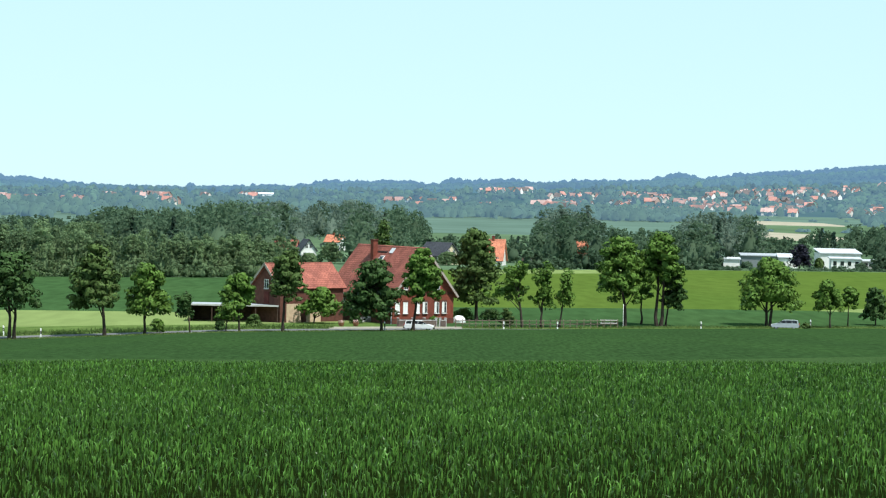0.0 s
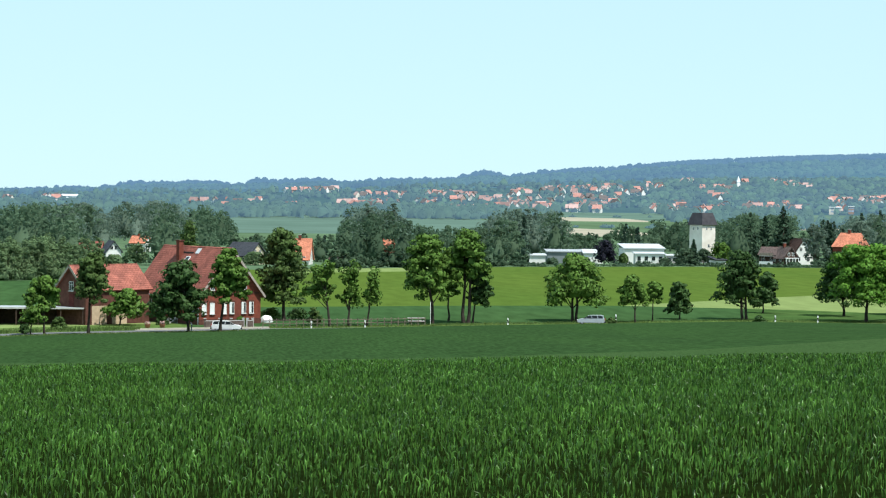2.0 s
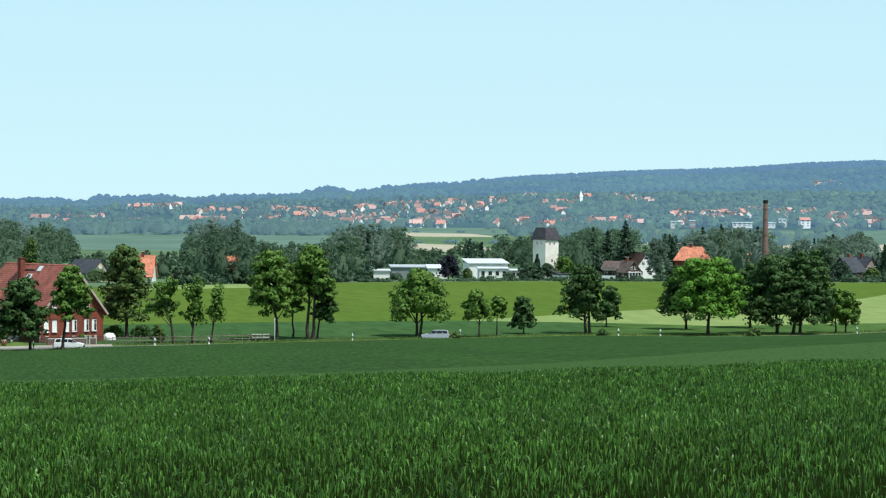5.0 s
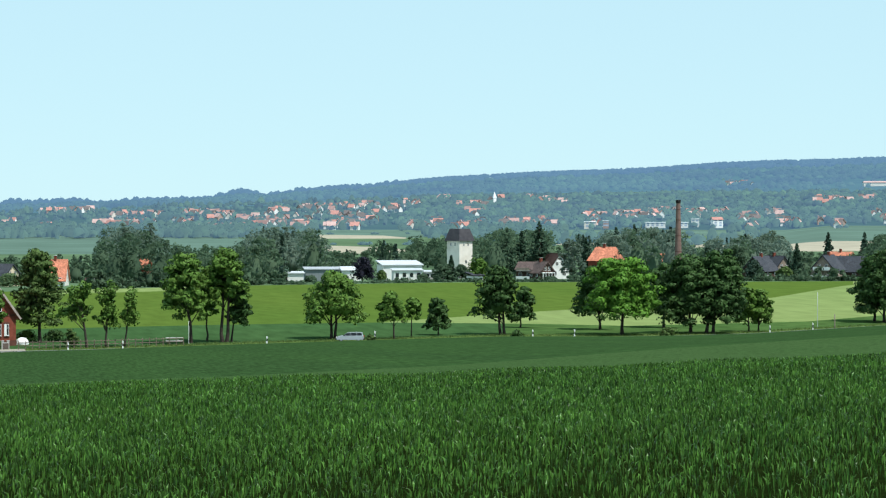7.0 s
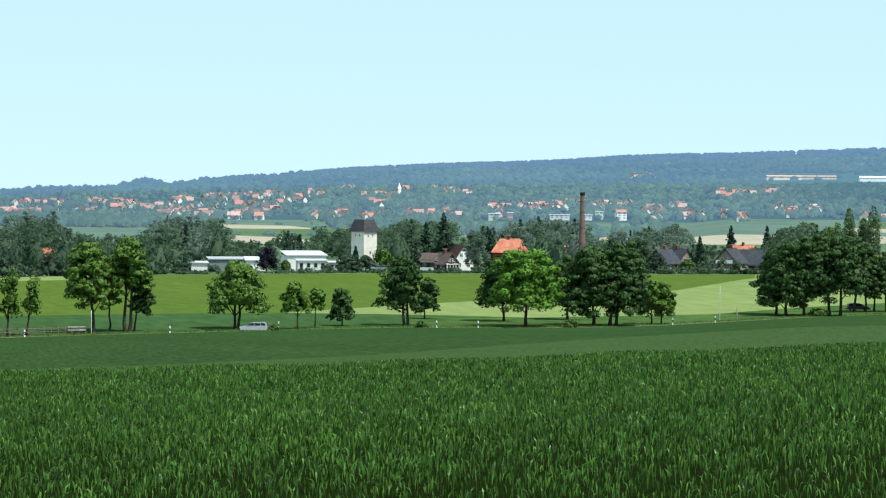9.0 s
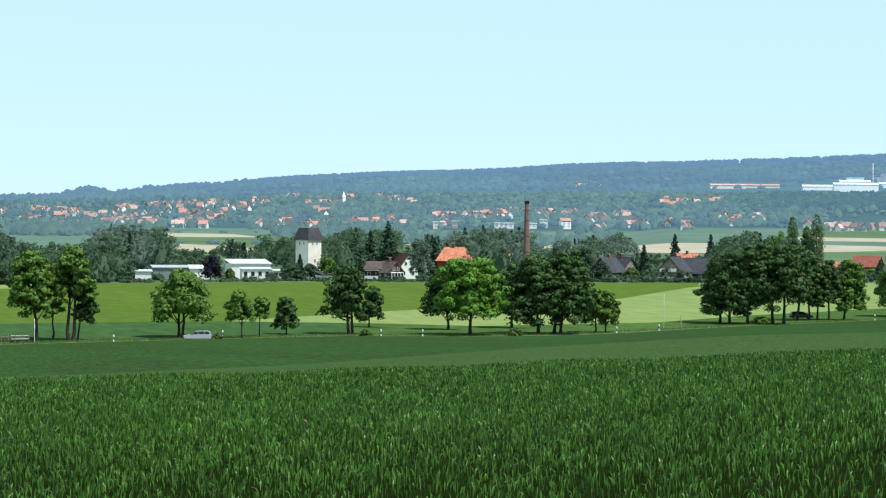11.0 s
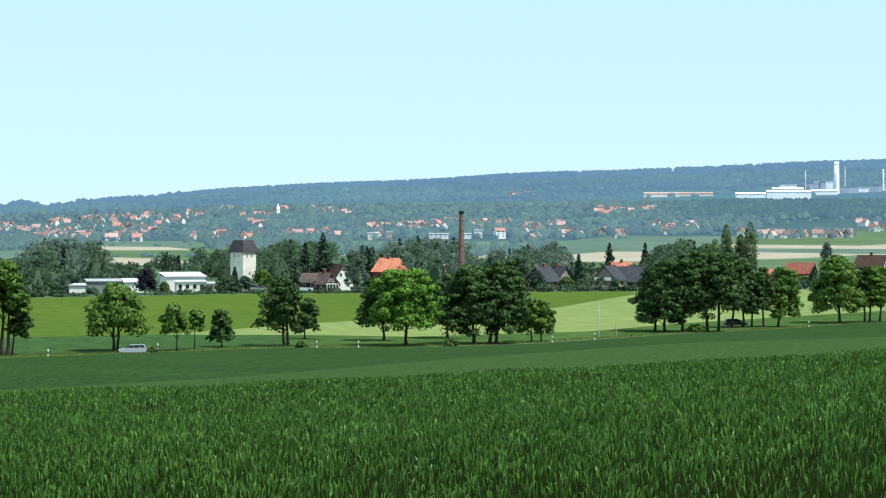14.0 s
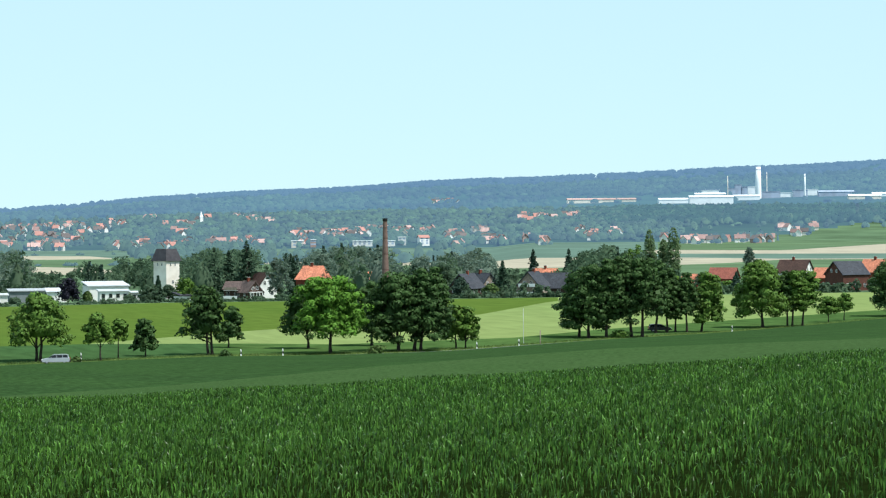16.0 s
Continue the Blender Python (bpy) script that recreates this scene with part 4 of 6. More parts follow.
def gable_house(w, l, wall_h, roof_h, wall, roof, name="house", over=0.45, thick=0.22, windows=True, chimney=True, gable_wall=None, verge=None, hip=0.0):
    """A house with its gable to -y: w wide, l long, walls, two roof planes, windows and a chimney as parts."""
    ob = new(name)
    x = w / 2
    outline = ((-x, -0.3), (x, -0.3), (x, wall_h), (-x, wall_h)) if hip else ((-x, -0.3), (x, -0.3), (x, wall_h), (0, wall_h + roof_h), (-x, wall_h))
    part("wall", prism(bmesh.new(), outline, -l / 2, l / 2), wall, ob)
    s = roof_h / x
    lift = 0.10
    if hip:
        z, t = wall_h - over * s + lift, wall_h + roof_h + lift
        bm = bmesh.new()
        e, g = x + over, l / 2 + over
        low = [bm.verts.new(p) for p in ((-e, -g, z), (e, -g, z), (e, g, z), (-e, g, z))]
        top = [bm.verts.new((0, -g + hip, t)), bm.verts.new((0, g - hip, t))]
        uv = bm.loops.layers.uv.verify()
        for q in ((low[0], low[1], top[0]), (low[1], low[2], top[1], top[0]), (low[2], low[3], top[1]), (low[3], low[0], top[0], top[1]), tuple(low[::-1])):
            f = bm.faces.new(q)
            for lp in f.loops:
                lp[uv].uv = (lp.vert.co.x + lp.vert.co.y, lp.vert.co.z * 1.3)
        part("roof", bm, roof, ob)
    for sign in (-1, 1) if not hip else ():
        e, z = sign * (x + over), wall_h - over * s + lift
        bm = slab(bmesh.new(), ((e, -l / 2 - over, z), (e, l / 2 + over, z), (0, l / 2 + over, wall_h + roof_h + lift), (0, -l / 2 - over, wall_h + roof_h + lift)), thick)
        part("roof", bm, roof, ob)
    if verge:
        for sign in (-1, 1):
            e, z = sign * (x + over), wall_h - over * s + lift
            bm = slab(bmesh.new(), ((e, -l / 2 - over - 0.06, z + 0.04), (e, -l / 2 - over - 0.005, z + 0.04), (0, -l / 2 - over - 0.005, wall_h + roof_h + lift + 0.04),
                                    (0, -l / 2 - over - 0.06, wall_h + roof_h + lift + 0.04)), 0.30)
            part("bargeboard", bm, verge, ob)
    if chimney:
        top = wall_h + roof_h
        ch = part("chimney", boxed((-0.35, 0.35, 0.1, 0.8, top - 0.8, top + 1.0)), M_BRICK, ob)
        part("cap", boxed((-0.42, 0.42, 0.03, 0.87, top + 1.0, top + 1.1)), M_CONCRETE, ch)
    if windows:
        n = max(2, int(w / 2.6))
        for i in range(n):
            window(ob, -x + w * (i + 0.5) / n, -l / 2 - 0.03, 1.0, 0.95, 1.3, "s", sill=False)
        if roof_h > 2.5 and not hip:
            for i in (-1, 1):
                window(ob, i * w * 0.14, -l / 2 - 0.03, wall_h + 0.4, 0.85, 1.1, "s", sill=False)
        n = max(2, int(l / 3.2))
        for i in range(n):
            window(ob, x + 0.03, -l / 2 + l * (i + 0.5) / n, 1.0, 0.95, 1.3, "e", sill=False)
            window(ob, -x - 0.03, -l / 2 + l * (i + 0.5) / n, 1.0, 0.95, 1.3, "w", sill=False)
    return ob


# the village behind the meadow
V = "houses of the village"
HOUSES = [
    (-3.05, 720, 4.4, 6, 3.2, 2.8, 14, M_WHITEWASH, M_SLATE, "white rendered gable house with a dark roof"),
    (-3.55, 760, 6, 8, 2.6, 2.4, 80, M_CREAM, M_TILE_RED, "low house with a brownish red tiled roof"),
    (-2.40, 845, 4.2, 5.4, 3.3, 2.1, 62, M_WHITEWASH, M_TILE_VIVID, "small white house with a bright orange roof"),
    (-0.05, 700, 7.5, 8.5, 2.6, 3.4, 50, M_CREAM, M_SLATE, "cream house with a grey slate roof"),
    (1.20, 700, 6.6, 5.2, 1.9, 5.2, 80, M_WHITEWASH, M_TILE_VIVID, "white house with a steep orange tiled roof"),
    (3.06, 716, 4.4, 4.8, 4.4, 2.4, 60, M_BRICK, M_TILE_VIVID, "small brick house with an orange roof among trees"),
    (2.02, 690, 4, 3.5, 1.8, 1.0, 80, M_DARKWOOD, M_TILE_DARK, "small brown garden shed"),
]
HOUSES_EAST = [
    (11.74, 745, 5.6, 5.0, 3.2, 2.0, 70, M_DARKWOOD, M_TILE_BROWN, "brown house with a dark tiled roof and balcony"),
    (12.06, 741, 5.2, 6.0, 2.4, 3.0, 32, M_DARKWOOD, M_TILE_BROWN, "brown gabled house with a dark brown roof"),
    (12.34, 757, 6.0, 8.0, 3.6, 4.0, 24, M_WHITEWASH, M_TILE_DARK, "tall white gable house beside spruces"),
    (13.50, 762, 7.4, 8.6, 5.6, 3.7, 72, M_BRICK, M_TILE_VIVID, "brick house with a vivid orange hipped roof"),
    (14.90, 850, 5.0, 7.0, 3.6, 2.4, 75, M_BRICK, M_TILE_VIVID, "low brick building with an orange roof"),
    (16.95, 760, 7.5, 9.0, 2.6, 4.0, -28, M_DARKWOOD, M_SLATE, "gabled house with a grey roof behind bushes"),
    (17.28, 775, 7.0, 8.0, 2.6, 4.0, 40, M_WOODGREY, M_SLATE, "house with a steep grey slate roof"),
    (18.45, 755, 7.5, 9.0, 3.0, 4.2, -20, M_WOODGREY, M_SLATE, "grey timber gable house with white balconies"),
]
HOUSES_FAR_EAST = [
    (18.95, 765, 8.0, 8.5, 2.4, 4.2, 75, M_DARKWOOD, M_SLATE, "dark clad house with a wide grey roof"),
    (18.75, 880, 7.0, 8.0, 3.2, 3.2, 60, M_WHITEWASH, M_TILE_VIVID, "house with an orange roof among garden trees"),
    (21.98, 820, 4.5, 5.0, 2.8, 2.2, 55, M_BRICK, M_TILE_VIVID, "brick house with an orange roof"),
    (22.72, 830, 6.5, 8.5, 3.6, 3.2, 72, M_BRICK, M_TILE_RED, "brick house with a red tiled roof"),
    (24.30, 845, 8.0, 10.0, 5.0, 3.9, 66, M_WHITEWASH, M_TILE_DARK, "white gable house with a dark brown roof"),
    (24.95, 810, 5.5, 6.0, 4.0, 2.8, 60, M_BRICK, M_TILE_VIVID, "small brick house with an orange roof"),
    (25.45, 795, 9.0, 10.0, 5.2, 3.8, -52, M_BRICK_BARN, M_SLATE, "dark brick house with a grey roof"),
    (26.10, 850, 7.0, 9.0, 5.0, 3.8, 60, M_BRICK, M_TILE_VIVID, "brick house with a bright orange roof"),
]
for az, r, w, l, wh, rh, turn, wall, roof, label in HOUSES + HOUSES_EAST + HOUSES_FAR_EAST:
    ob = place(gable_house(w, l, wh, rh, wall, roof, hip=1.6 if az == 13.50 else 0.0, chimney=int(az * 100) % 3 == 0), az, r, turn)
    if az == 11.74:
        for z in (0.1, 2.6):
            part("balcony", boxed((-w / 2 - 1.4, -w / 2, -l / 2 + 0.4, l / 2 - 0.4, z, z + 0.15)), M_CONCRETE, ob)
            part("railing", boxed((-w / 2 - 1.4, -w / 2 - 1.34, -l / 2 + 0.4, l / 2 - 0.4, z + 0.15, z + 1.0)), M_FRAME if z < 1 else M_WOODGREY, ob)
    if az == 12.06:
        for k in range(5):
            part("veranda_post", boxed((-2.2 + k * 1.0, -2.08 + k * 1.0, -l / 2 - 1.2, -l / 2 - 1.08, 0, 2.1)), M_FRAME, ob)
        part("veranda_beam", boxed((-2.3, 2.0, -l / 2 - 1.25, -l / 2, 2.1, 2.25)), M_FRAME, ob)
    if az == 18.45:
        for z, k in ((2.7, 2.6), (0.2, 3.2)):
            part("balcony", boxed((-k, k, -l / 2 - 1.3, -l / 2, z, z + 0.15)), M_CONCRETE, ob)
            part("railing", boxed((-k, k, -l / 2 - 1.3, -l / 2 - 1.22, z + 0.15, z + 1.05)), M_FRAME, ob, "white balcony railing")
    tagged(ob, label, "house", V)


def hall(az, r, w, d, h, rise, wall, roof, turn, label, windows=0):
    """A low works hall: walls, an overhanging shallow roof, a band of windows."""
    ob = new("hall")
    part("wall", boxed((-w / 2, w / 2, -d / 2, d / 2, -0.3, h)), wall, ob)
    bm = slab(bmesh.new(), ((-w / 2 - 0.4, -d / 2 - 0.4, h + 0.25), (w / 2 + 0.4, -d / 2 - 0.4, h + 0.25), (w / 2 + 0.4, d / 2 + 0.4, h + 0.25 + rise), (-w / 2 - 0.4, d / 2 + 0.4, h + 0.25 + rise)), 0.25)
    part("roof", bm, roof, ob)
    for i in range(windows):
        window(ob, -w / 2 + w * (i + 0.5) / windows, -d / 2 - 0.03, h * 0.4, 1.1, h * 0.42, "s", sill=False, bars=False)
    place(ob, az, r, turn)
    return tagged(ob, label, "hall", "works halls at the edge of the meadow")


hall(6.50, 730, 4.6, 6, 2.3, 0.3, M_WHITEWASH, M_METALROOF, 4, "small flat white works hall")
hall(7.22, 745, 13.0, 14, 3.2, 0.3, M_GREYCLAD, M_GREYROOF, 3, "long low grey-clad works hall with a flat roof")
hall(7.76, 738, 5.4, 8, 2.9, 0.9, M_WHITEWASH, M_METALROOF, 3, "white annex with a pale sheet roof")
hall(8.85, 748, 11.5, 14, 4.3, 1.0, M_WHITEWASH, M_METALROOF, 8, "white works hall with a pale metal roof", 0)
hall(9.02, 728, 8.2, 6, 3.1, 0.3, M_WHITEWASH, M_METALROOF, 6, "white office wing with dark windows", 4)
hall(9.62, 734, 5.4, 6, 2.5, 0.2, M_CONCRETE, M_METALROOF, 6, "flat-roofed concrete annex with wide windows", 4)
hall(10.55, 728, 3.2, 4, 1.5, 0.9, M_WHITEWASH, M_SLATE, 30, "small white shed with a dark lean-to roof")


def water_tower(az, r):
    ob = new("tower")
    s = 2.70
    eave = r * tand(-0.83) + EYE - ground(az, r)
    part("wall", boxed((-s, s, -s, s, -0.5, eave)), M_TOWER, ob)
    part("plinth", boxed((-s - 0.12, s + 0.12, -s - 0.12, s + 0.12, -0.5, 1.2)), M_CONCRETE, ob)
    bm = bmesh.new()
    e = s + 0.5
    low = [bm.verts.new((x, y, eave)) for x, y in ((-e, -e), (e, -e), (e, e), (-e, e))]
    mid = [bm.verts.new((x * 0.86, y * 0.86, eave + 1.6)) for x, y in ((-e, -e), (e, -e), (e, e), (-e, e))]
    tip = [bm.verts.new((x * 0.66, y * 0.66, eave + 3.6)) for x, y in ((-e, -e), (e, -e), (e, e), (-e, e))]
    for a, b in ((low, mid), (mid, tip)):
        for i in range(4):
            j = (i + 1) % 4
            bm.faces.new((a[i], a[j], b[j], b[i]))
    bm.faces.new(tip)
    bm.faces.new(low[::-1])
    part("roof", bm, M_TOWERSLATE, ob, "grey slate roof with a flat top")
    for side, x, y in (("s", -0.9, -s - 0.03), ("s", 0.9, -s - 0.03), ("e", s + 0.03, -0.9), ("e", s + 0.03, 0.9)):
        window(ob, x, y, eave - 1.5, 0.6, 0.9, side, sill=False)
    window(ob, s + 0.03, 0, 4.6, 0.8, 1.0, "e", sill=False)
    place(ob, az, r, -46)
    return tagged(ob, "square cream rendered tower with a slate roof", "tower")


water_tower(10.21, 760)


def works_chimney(az, r):
    ob = new("chimney")
    h = r * tand(0.09) + EYE - ground(az, r)
    v, f = tube([(0, 0, -0.5), (0, 0, h * 0.3), (0, 0, h * 0.7), (0, 0, h - 0.9)], [1.18, 1.02, 0.76, 0.62], 20)
    raw("shaft", v, f, [M_CHIMNEY], parent=ob, smooth=True)
    v, f = tube([(0, 0, h - 0.9), (0, 0, h - 0.8), (0, 0, h), (0, 0, h + 0.01)], [0.62, 0.74, 0.74, 0.3], 20)
    raw("crown_ring", v, f, [M_DARK], parent=ob)
    for z in (0.35, 0.55, 0.75, 0.88):
        k = 1.18 + (0.62 - 1.18) * z
        v, f = tube([(0, 0, h * z - 0.08), (0, 0, h * z + 0.08)], [k + 0.03, k + 0.03], 20)
        raw("iron_band", v, f, [M_BRICK_BARN], parent=ob)
    place(ob, az, r)
    return tagged(ob, "tall tapering brick factory chimney", "chimney")


works_chimney(15.12, 748)

# ---- the town on the far slope
PROTO = []
for i, (w, l, h, rh) in enumerate(((8, 9.5, 5.0, 4.2), (7.5, 8.5, 4.6, 4.4), (9, 11, 5.4, 4.6), (8, 8.5, 6.0, 4.0), (7, 7.5, 4.6, 4.0), (9, 13, 5.0, 4.4))):
    PROTO.append((w * 0.66, l * 0.68, h * 0.70, rh * 0.70))
TOWN = "houses of the far town"
STREETS_WEST = [
    (-9.87, -9.75, -0.63, 2), (-9.68, -9.5, -0.88, 2), (-9.25, -9.05, -0.65, 2), (-8.51, -8.32, -0.59, 2), (-8.44, -8.26, -0.75, 2), (-8.18, -8.03, -0.6, 2), (-7.57, -7.39, -0.42, 2), (-6.82, -6.19, -0.4, 6), (-6.18, -5.93, -0.9, 1),
    (-5.44, -5.31, -0.38, 1), (-4.6, -4.2, -0.36, 3), (-0.57, -0.45, -0.52, 1), (0.84, 1.99, -0.13, 5), (0.85, 1.11, -0.52, 2), (2.12, 2.5, -0.43, 4), (2.57, 2.89, -0.44, 3), (2.4, 3.6, -0.22, 5), (-1.4, 0.4, -0.42, 3),
]
STREETS_MIDDLE = [
    (2.78, 3.3, -0.43, 4), (3.84, 4.24, -0.4, 5), (3.96, 4.65, -0.2, 7), (4.36, 5.09, -0.62, 6), (4.71, 5.21, -0.23, 5), (5.4, 5.74, -0.44, 4), (5.84, 6.35, -0.16, 6), (5.97, 6.28, -0.43, 4), (6.47, 6.79, -0.46, 5), (6.66, 7.04, -0.07, 5),
    (7.1, 7.42, -0.08, 4), (7.23, 7.99, -0.43, 8), (7.48, 8.24, -0.03, 8), (8.12, 8.37, -0.33, 2), (8.62, 8.94, -0.09, 4), (8.94, 9.32, 0.04, 4), (9.07, 9.2, -0.44, 2), (9.39, 9.79, -0.5, 5), (9.76, 10.02, 0.14, 3), (6.9, 8.4, -0.24, 7), (4.6, 6.6, -0.32, 7),
]
STREETS_EAST = [
    (10.02, 10.79, -0.48, 6), (10.15, 10.91, 0.0, 4), (10.47, 10.66, -0.16, 3), (11.1, 11.23, 0.18, 2), (11.14, 11.49, -0.41, 3), (11.68, 11.74, -0.41, 1), (11.74, 12.12, 0.15, 4), (11.93, 12.16, -0.42, 3), (12.25, 12.63, 0.05, 4), (12.34, 12.42, -0.4, 1),
    (13.01, 13.46, -0.28, 5), (13.08, 13.33, -0.44, 2), (13.78, 14.22, -0.24, 5), (14.35, 14.67, -0.24, 3), (14.59, 15.23, -0.14, 4), (15.35, 15.74, -0.22, 4), (15.86, 16.18, -0.24, 3), (16.5, 16.88, -0.28, 4), (16.73, 16.8, -0.47, 1), (17.14, 17.39, -0.23, 3),
]
STREETS_FAR_EAST = [
    (16.12, 16.7, 0.48, 5), (17.45, 17.84, -0.37, 4), (18.14, 18.9, 0.11, 8), (18.28, 18.36, -0.37, 1), (18.6, 18.79, -0.47, 2), (19.18, 19.5, 0.15, 4), (19.43, 19.6, -0.22, 2), (19.68, 19.88, -0.29, 3), (20.15, 20.35, -0.26, 2), (21.33, 21.45, -0.37, 1),
    (21.83, 22.15, -0.46, 3), (22.34, 22.78, -0.47, 3), (23.09, 23.34, -0.4, 2), (23.41, 23.78, -0.42, 4), (23.97, 24.16, -0.21, 1), (24.22, 24.41, -0.28, 1), (24.45, 24.8, -0.2, 2),
]


rng = np.random.default_rng(21)
made = {}
plan = []
GARDENS = []
for az0, az1, el, n in STREETS_WEST + STREETS_MIDDLE + STREETS_EAST + STREETS_FAR_EAST:
    r0 = slope_range((az0 + az1) / 2, el - 0.07)
    n = round(n * 2.3) if n > 2 else n + 2
    for i in range(n):
        az = az0 + (az1 - az0) * (i + 0.5) / n + rng.normal() * 0.05
        r = r0 + rng.normal() * 42
        k = int(rng.integers(0, 6))
        plan.append((az, r, k, int(rng.integers(0, 3)) if rng.uniform() < 0.72 else 3, int(rng.choice([0, 0, 0, 0, 1, 2])), float(rng.choice([0, 0, 25, -30, 90, 90, 65]) + rng.uniform(-12, 12))))
        GARDENS.append((az + rng.normal() * 0.07, r - rng.uniform(8, 26), rng.uniform(2.5, 4.6), rng.uniform(3.5, 6.5)))
        GARDENS.append((az + rng.normal() * 0.07, r + rng.uniform(10, 30), rng.uniform(5, 9), rng.uniform(5, 9)))
plan.sort(key=lambda p: p[1])
for az, r, k, t, wl, turn in plan[:280]:
    key = (k, t, wl)
    roof = M_TOWNDARK if t == 3 else M_TOWNTILE[t]
    up = 0.2
    if key not in made:
        w, l, h, rh = PROTO[k]
        ob = gable_house(w, l, h, rh, M_TOWNWALL[wl], roof, windows=False, chimney=False, over=0.5, thick=0.3)
        tagged(ob, ("white", "cream", "brick")[wl] + " town house with a " + ("grey" if t == 3 else "red tiled") + " roof among trees", "house", TOWN)
        made[key] = place(ob, az, r, turn, up)
    else:
        copy_thing(made[key], Matrix.Translation(spot(az, r, up)) @ pose(0, 0, 0, 0, 0, -az + turn))


def far_houses(rows):
    """The rest of the town: small gabled houses with overhanging roofs, in one mesh."""
    vs, fs, idx = [], [], []
    faces = [(0, 8, 9, 6), (8, 1, 7, 9), (2, 10, 11, 4), (10, 3, 5, 11), (0, 6, 5, 3), (1, 2, 4, 7), (12, 13, 14, 15), (16, 17, 18, 19)]
    for az, r, k, t, wl, turn in rows:
        w, l, h, rh = PROTO[k]
        x, y, o, e = w / 2, l / 2, 0.5, 0.5 * rh / (w / 2)
        p = [(-x, -y, -1), (x, -y, -1), (x, y, -1), (-x, y, -1), (x, y, h), (-x, y, h), (-x, -y, h), (x, -y, h), (0, -y, -1), (0, -y, h + rh), (0, y, -1), (0, y, h + rh),
             (-x - o, -y - o, h - e), (-x - o, y + o, h - e), (0, y + o, h + rh + 0.3), (0, -y - o, h + rh + 0.3), (0, -y - o, h + rh + 0.3), (0, y + o, h + rh + 0.3), (x + o, y + o, h - e), (x + o, -y - o, h - e)]
        m = Matrix.Translation(spot(az, r, 0.2)) @ pose(0, 0, 0, 0, 0, -az + turn)
        n = 20 * (len(vs) // 20)
        vs += [m @ Vector(q) for q in p]
        fs += [tuple(n + i for i in f) for f in faces]
        idx += [wl] * 6 + [3 + t] * 2
    ob = raw("far_houses", [tuple(v) for v in vs], fs, M_TOWNWALL + M_TOWNTILE + [M_TOWNDARK], idx)
    tagged(ob, "small pale houses with red roofs on the upper slope", "houses", kind="stuff")


far_houses(plan[280:])
# Garden trees with the same painted haze in their emission.
woodland("backdrop", M_WOOD_TOWN, GARDENS, 12, 0.7, "green garden trees between the town houses, haze painted in", 19, "structure")


def church(az, r):
    ob = new("church")
    h = r * tand(0.28) + EYE - ground(az, r)
    part("nave", prism(bmesh.new(), ((-3.5, -0.5), (3.5, -0.5), (3.5, 5), (0, 8.5), (-3.5, 5)), -2, 12), M_TOWNWALL[0], ob)
    for s in (-1, 1):
        part("roof", slab(bmesh.new(), ((s * 4.0, -2.4, 4.7), (s * 4.0, 12.4, 4.7), (0, 12.4, 8.8), (0, -2.4, 8.8)), 0.3), M_TOWNDARK, ob)
    part("tower", boxed((-1.8, 1.8, -5.3, -1.7, -0.5, h * 0.5)), M_TOWNWALL[0], ob)
    bm = bmesh.new()
    low = [bm.verts.new((x, y, h * 0.5)) for x, y in ((-2.1, -5.6), (2.1, -5.6), (2.1, -1.4), (-2.1, -1.4))]
    tip = bm.verts.new((0, -3.5, h))
    for i in range(4):
        bm.faces.new((low[i], low[(i + 1) % 4], tip))
    bm.faces.new(low[::-1])
    part("spire", bm, M_FARWHITE, ob, "pale pointed spire")
    place(ob, az, r, 20)
    return tagged(ob, "white church with a pointed pale spire", "church")


church(10.97, 2950)


def block(az, r, w, d, h, wall, label, storeys=0, name="apartment_block", turn=0.0, up=0.0, roof=None, category="building", pitch=0.0):
    ob = new(name)
    part("wall", boxed((-w / 2, w / 2, -d / 2, d / 2, -1.0 - up, h)), wall, ob)
    if pitch:
        for s in (-1, 1):
            part("roof", slab(bmesh.new(), ((-w / 2 - 0.5, s * (d / 2 + 0.5), h - 0.1), (w / 2 + 0.5, s * (d / 2 + 0.5), h - 0.1), (w / 2 + 0.5, 0, h + pitch), (-w / 2 - 0.5, 0, h + pitch)), 0.3), roof or M_FARWHITE, ob)
        part("gable", prism(bmesh.new(), ((-d / 2, h - 0.2), (d / 2, h - 0.2), (0, h + pitch - 0.3)), -w / 2, w / 2), wall, ob).matrix_basis = pose(0, 0, 0, 0, 0, 90)
    else:
        part("roof", boxed((-w / 2 - 0.4, w / 2 + 0.4, -d / 2 - 0.4, d / 2 + 0.4, h, h + 0.5)), roof or M_FARWHITE, ob)
    for s in range(storeys):
        z = h * (s + 0.35) / storeys
        for i in range(max(2, int(w / 4))):
            k = max(2, int(w / 4))
            x = -w / 2 + w * (i + 0.5) / k
            part("window", boxed((x - 1.1, x + 1.1, -d / 2 - 0.05, -d / 2 + 0.1, z, z + 1.4)), M_FARBLUE, ob)
    place(ob, az, r, turn, up)
    return tagged(ob, label, category)


B = "white flat-roofed apartment block with rows of windows"
block(14.86, 2290, 38, 10, 3.6, M_TOWNWALL[0], "long white flat-roofed apartment block with rows of windows", 2, up=1.0, turn=3)
block(15.50, 2310, 7, 9, 6.0, M_TOWNWALL[0], B, 2, up=1.0)
block(15.98, 2290, 9, 9, 6.4, M_TOWNWALL[0], "tall white house with a red tiled roof and rows of windows", 3, up=1.0, turn=15, roof=M_TOWNTILE[0], pitch=2.4)
block(13.15, 2270, 11, 10, 5.0, M_TOWNWALL[1], "cream flat-roofed apartment block", 2, up=1.0)
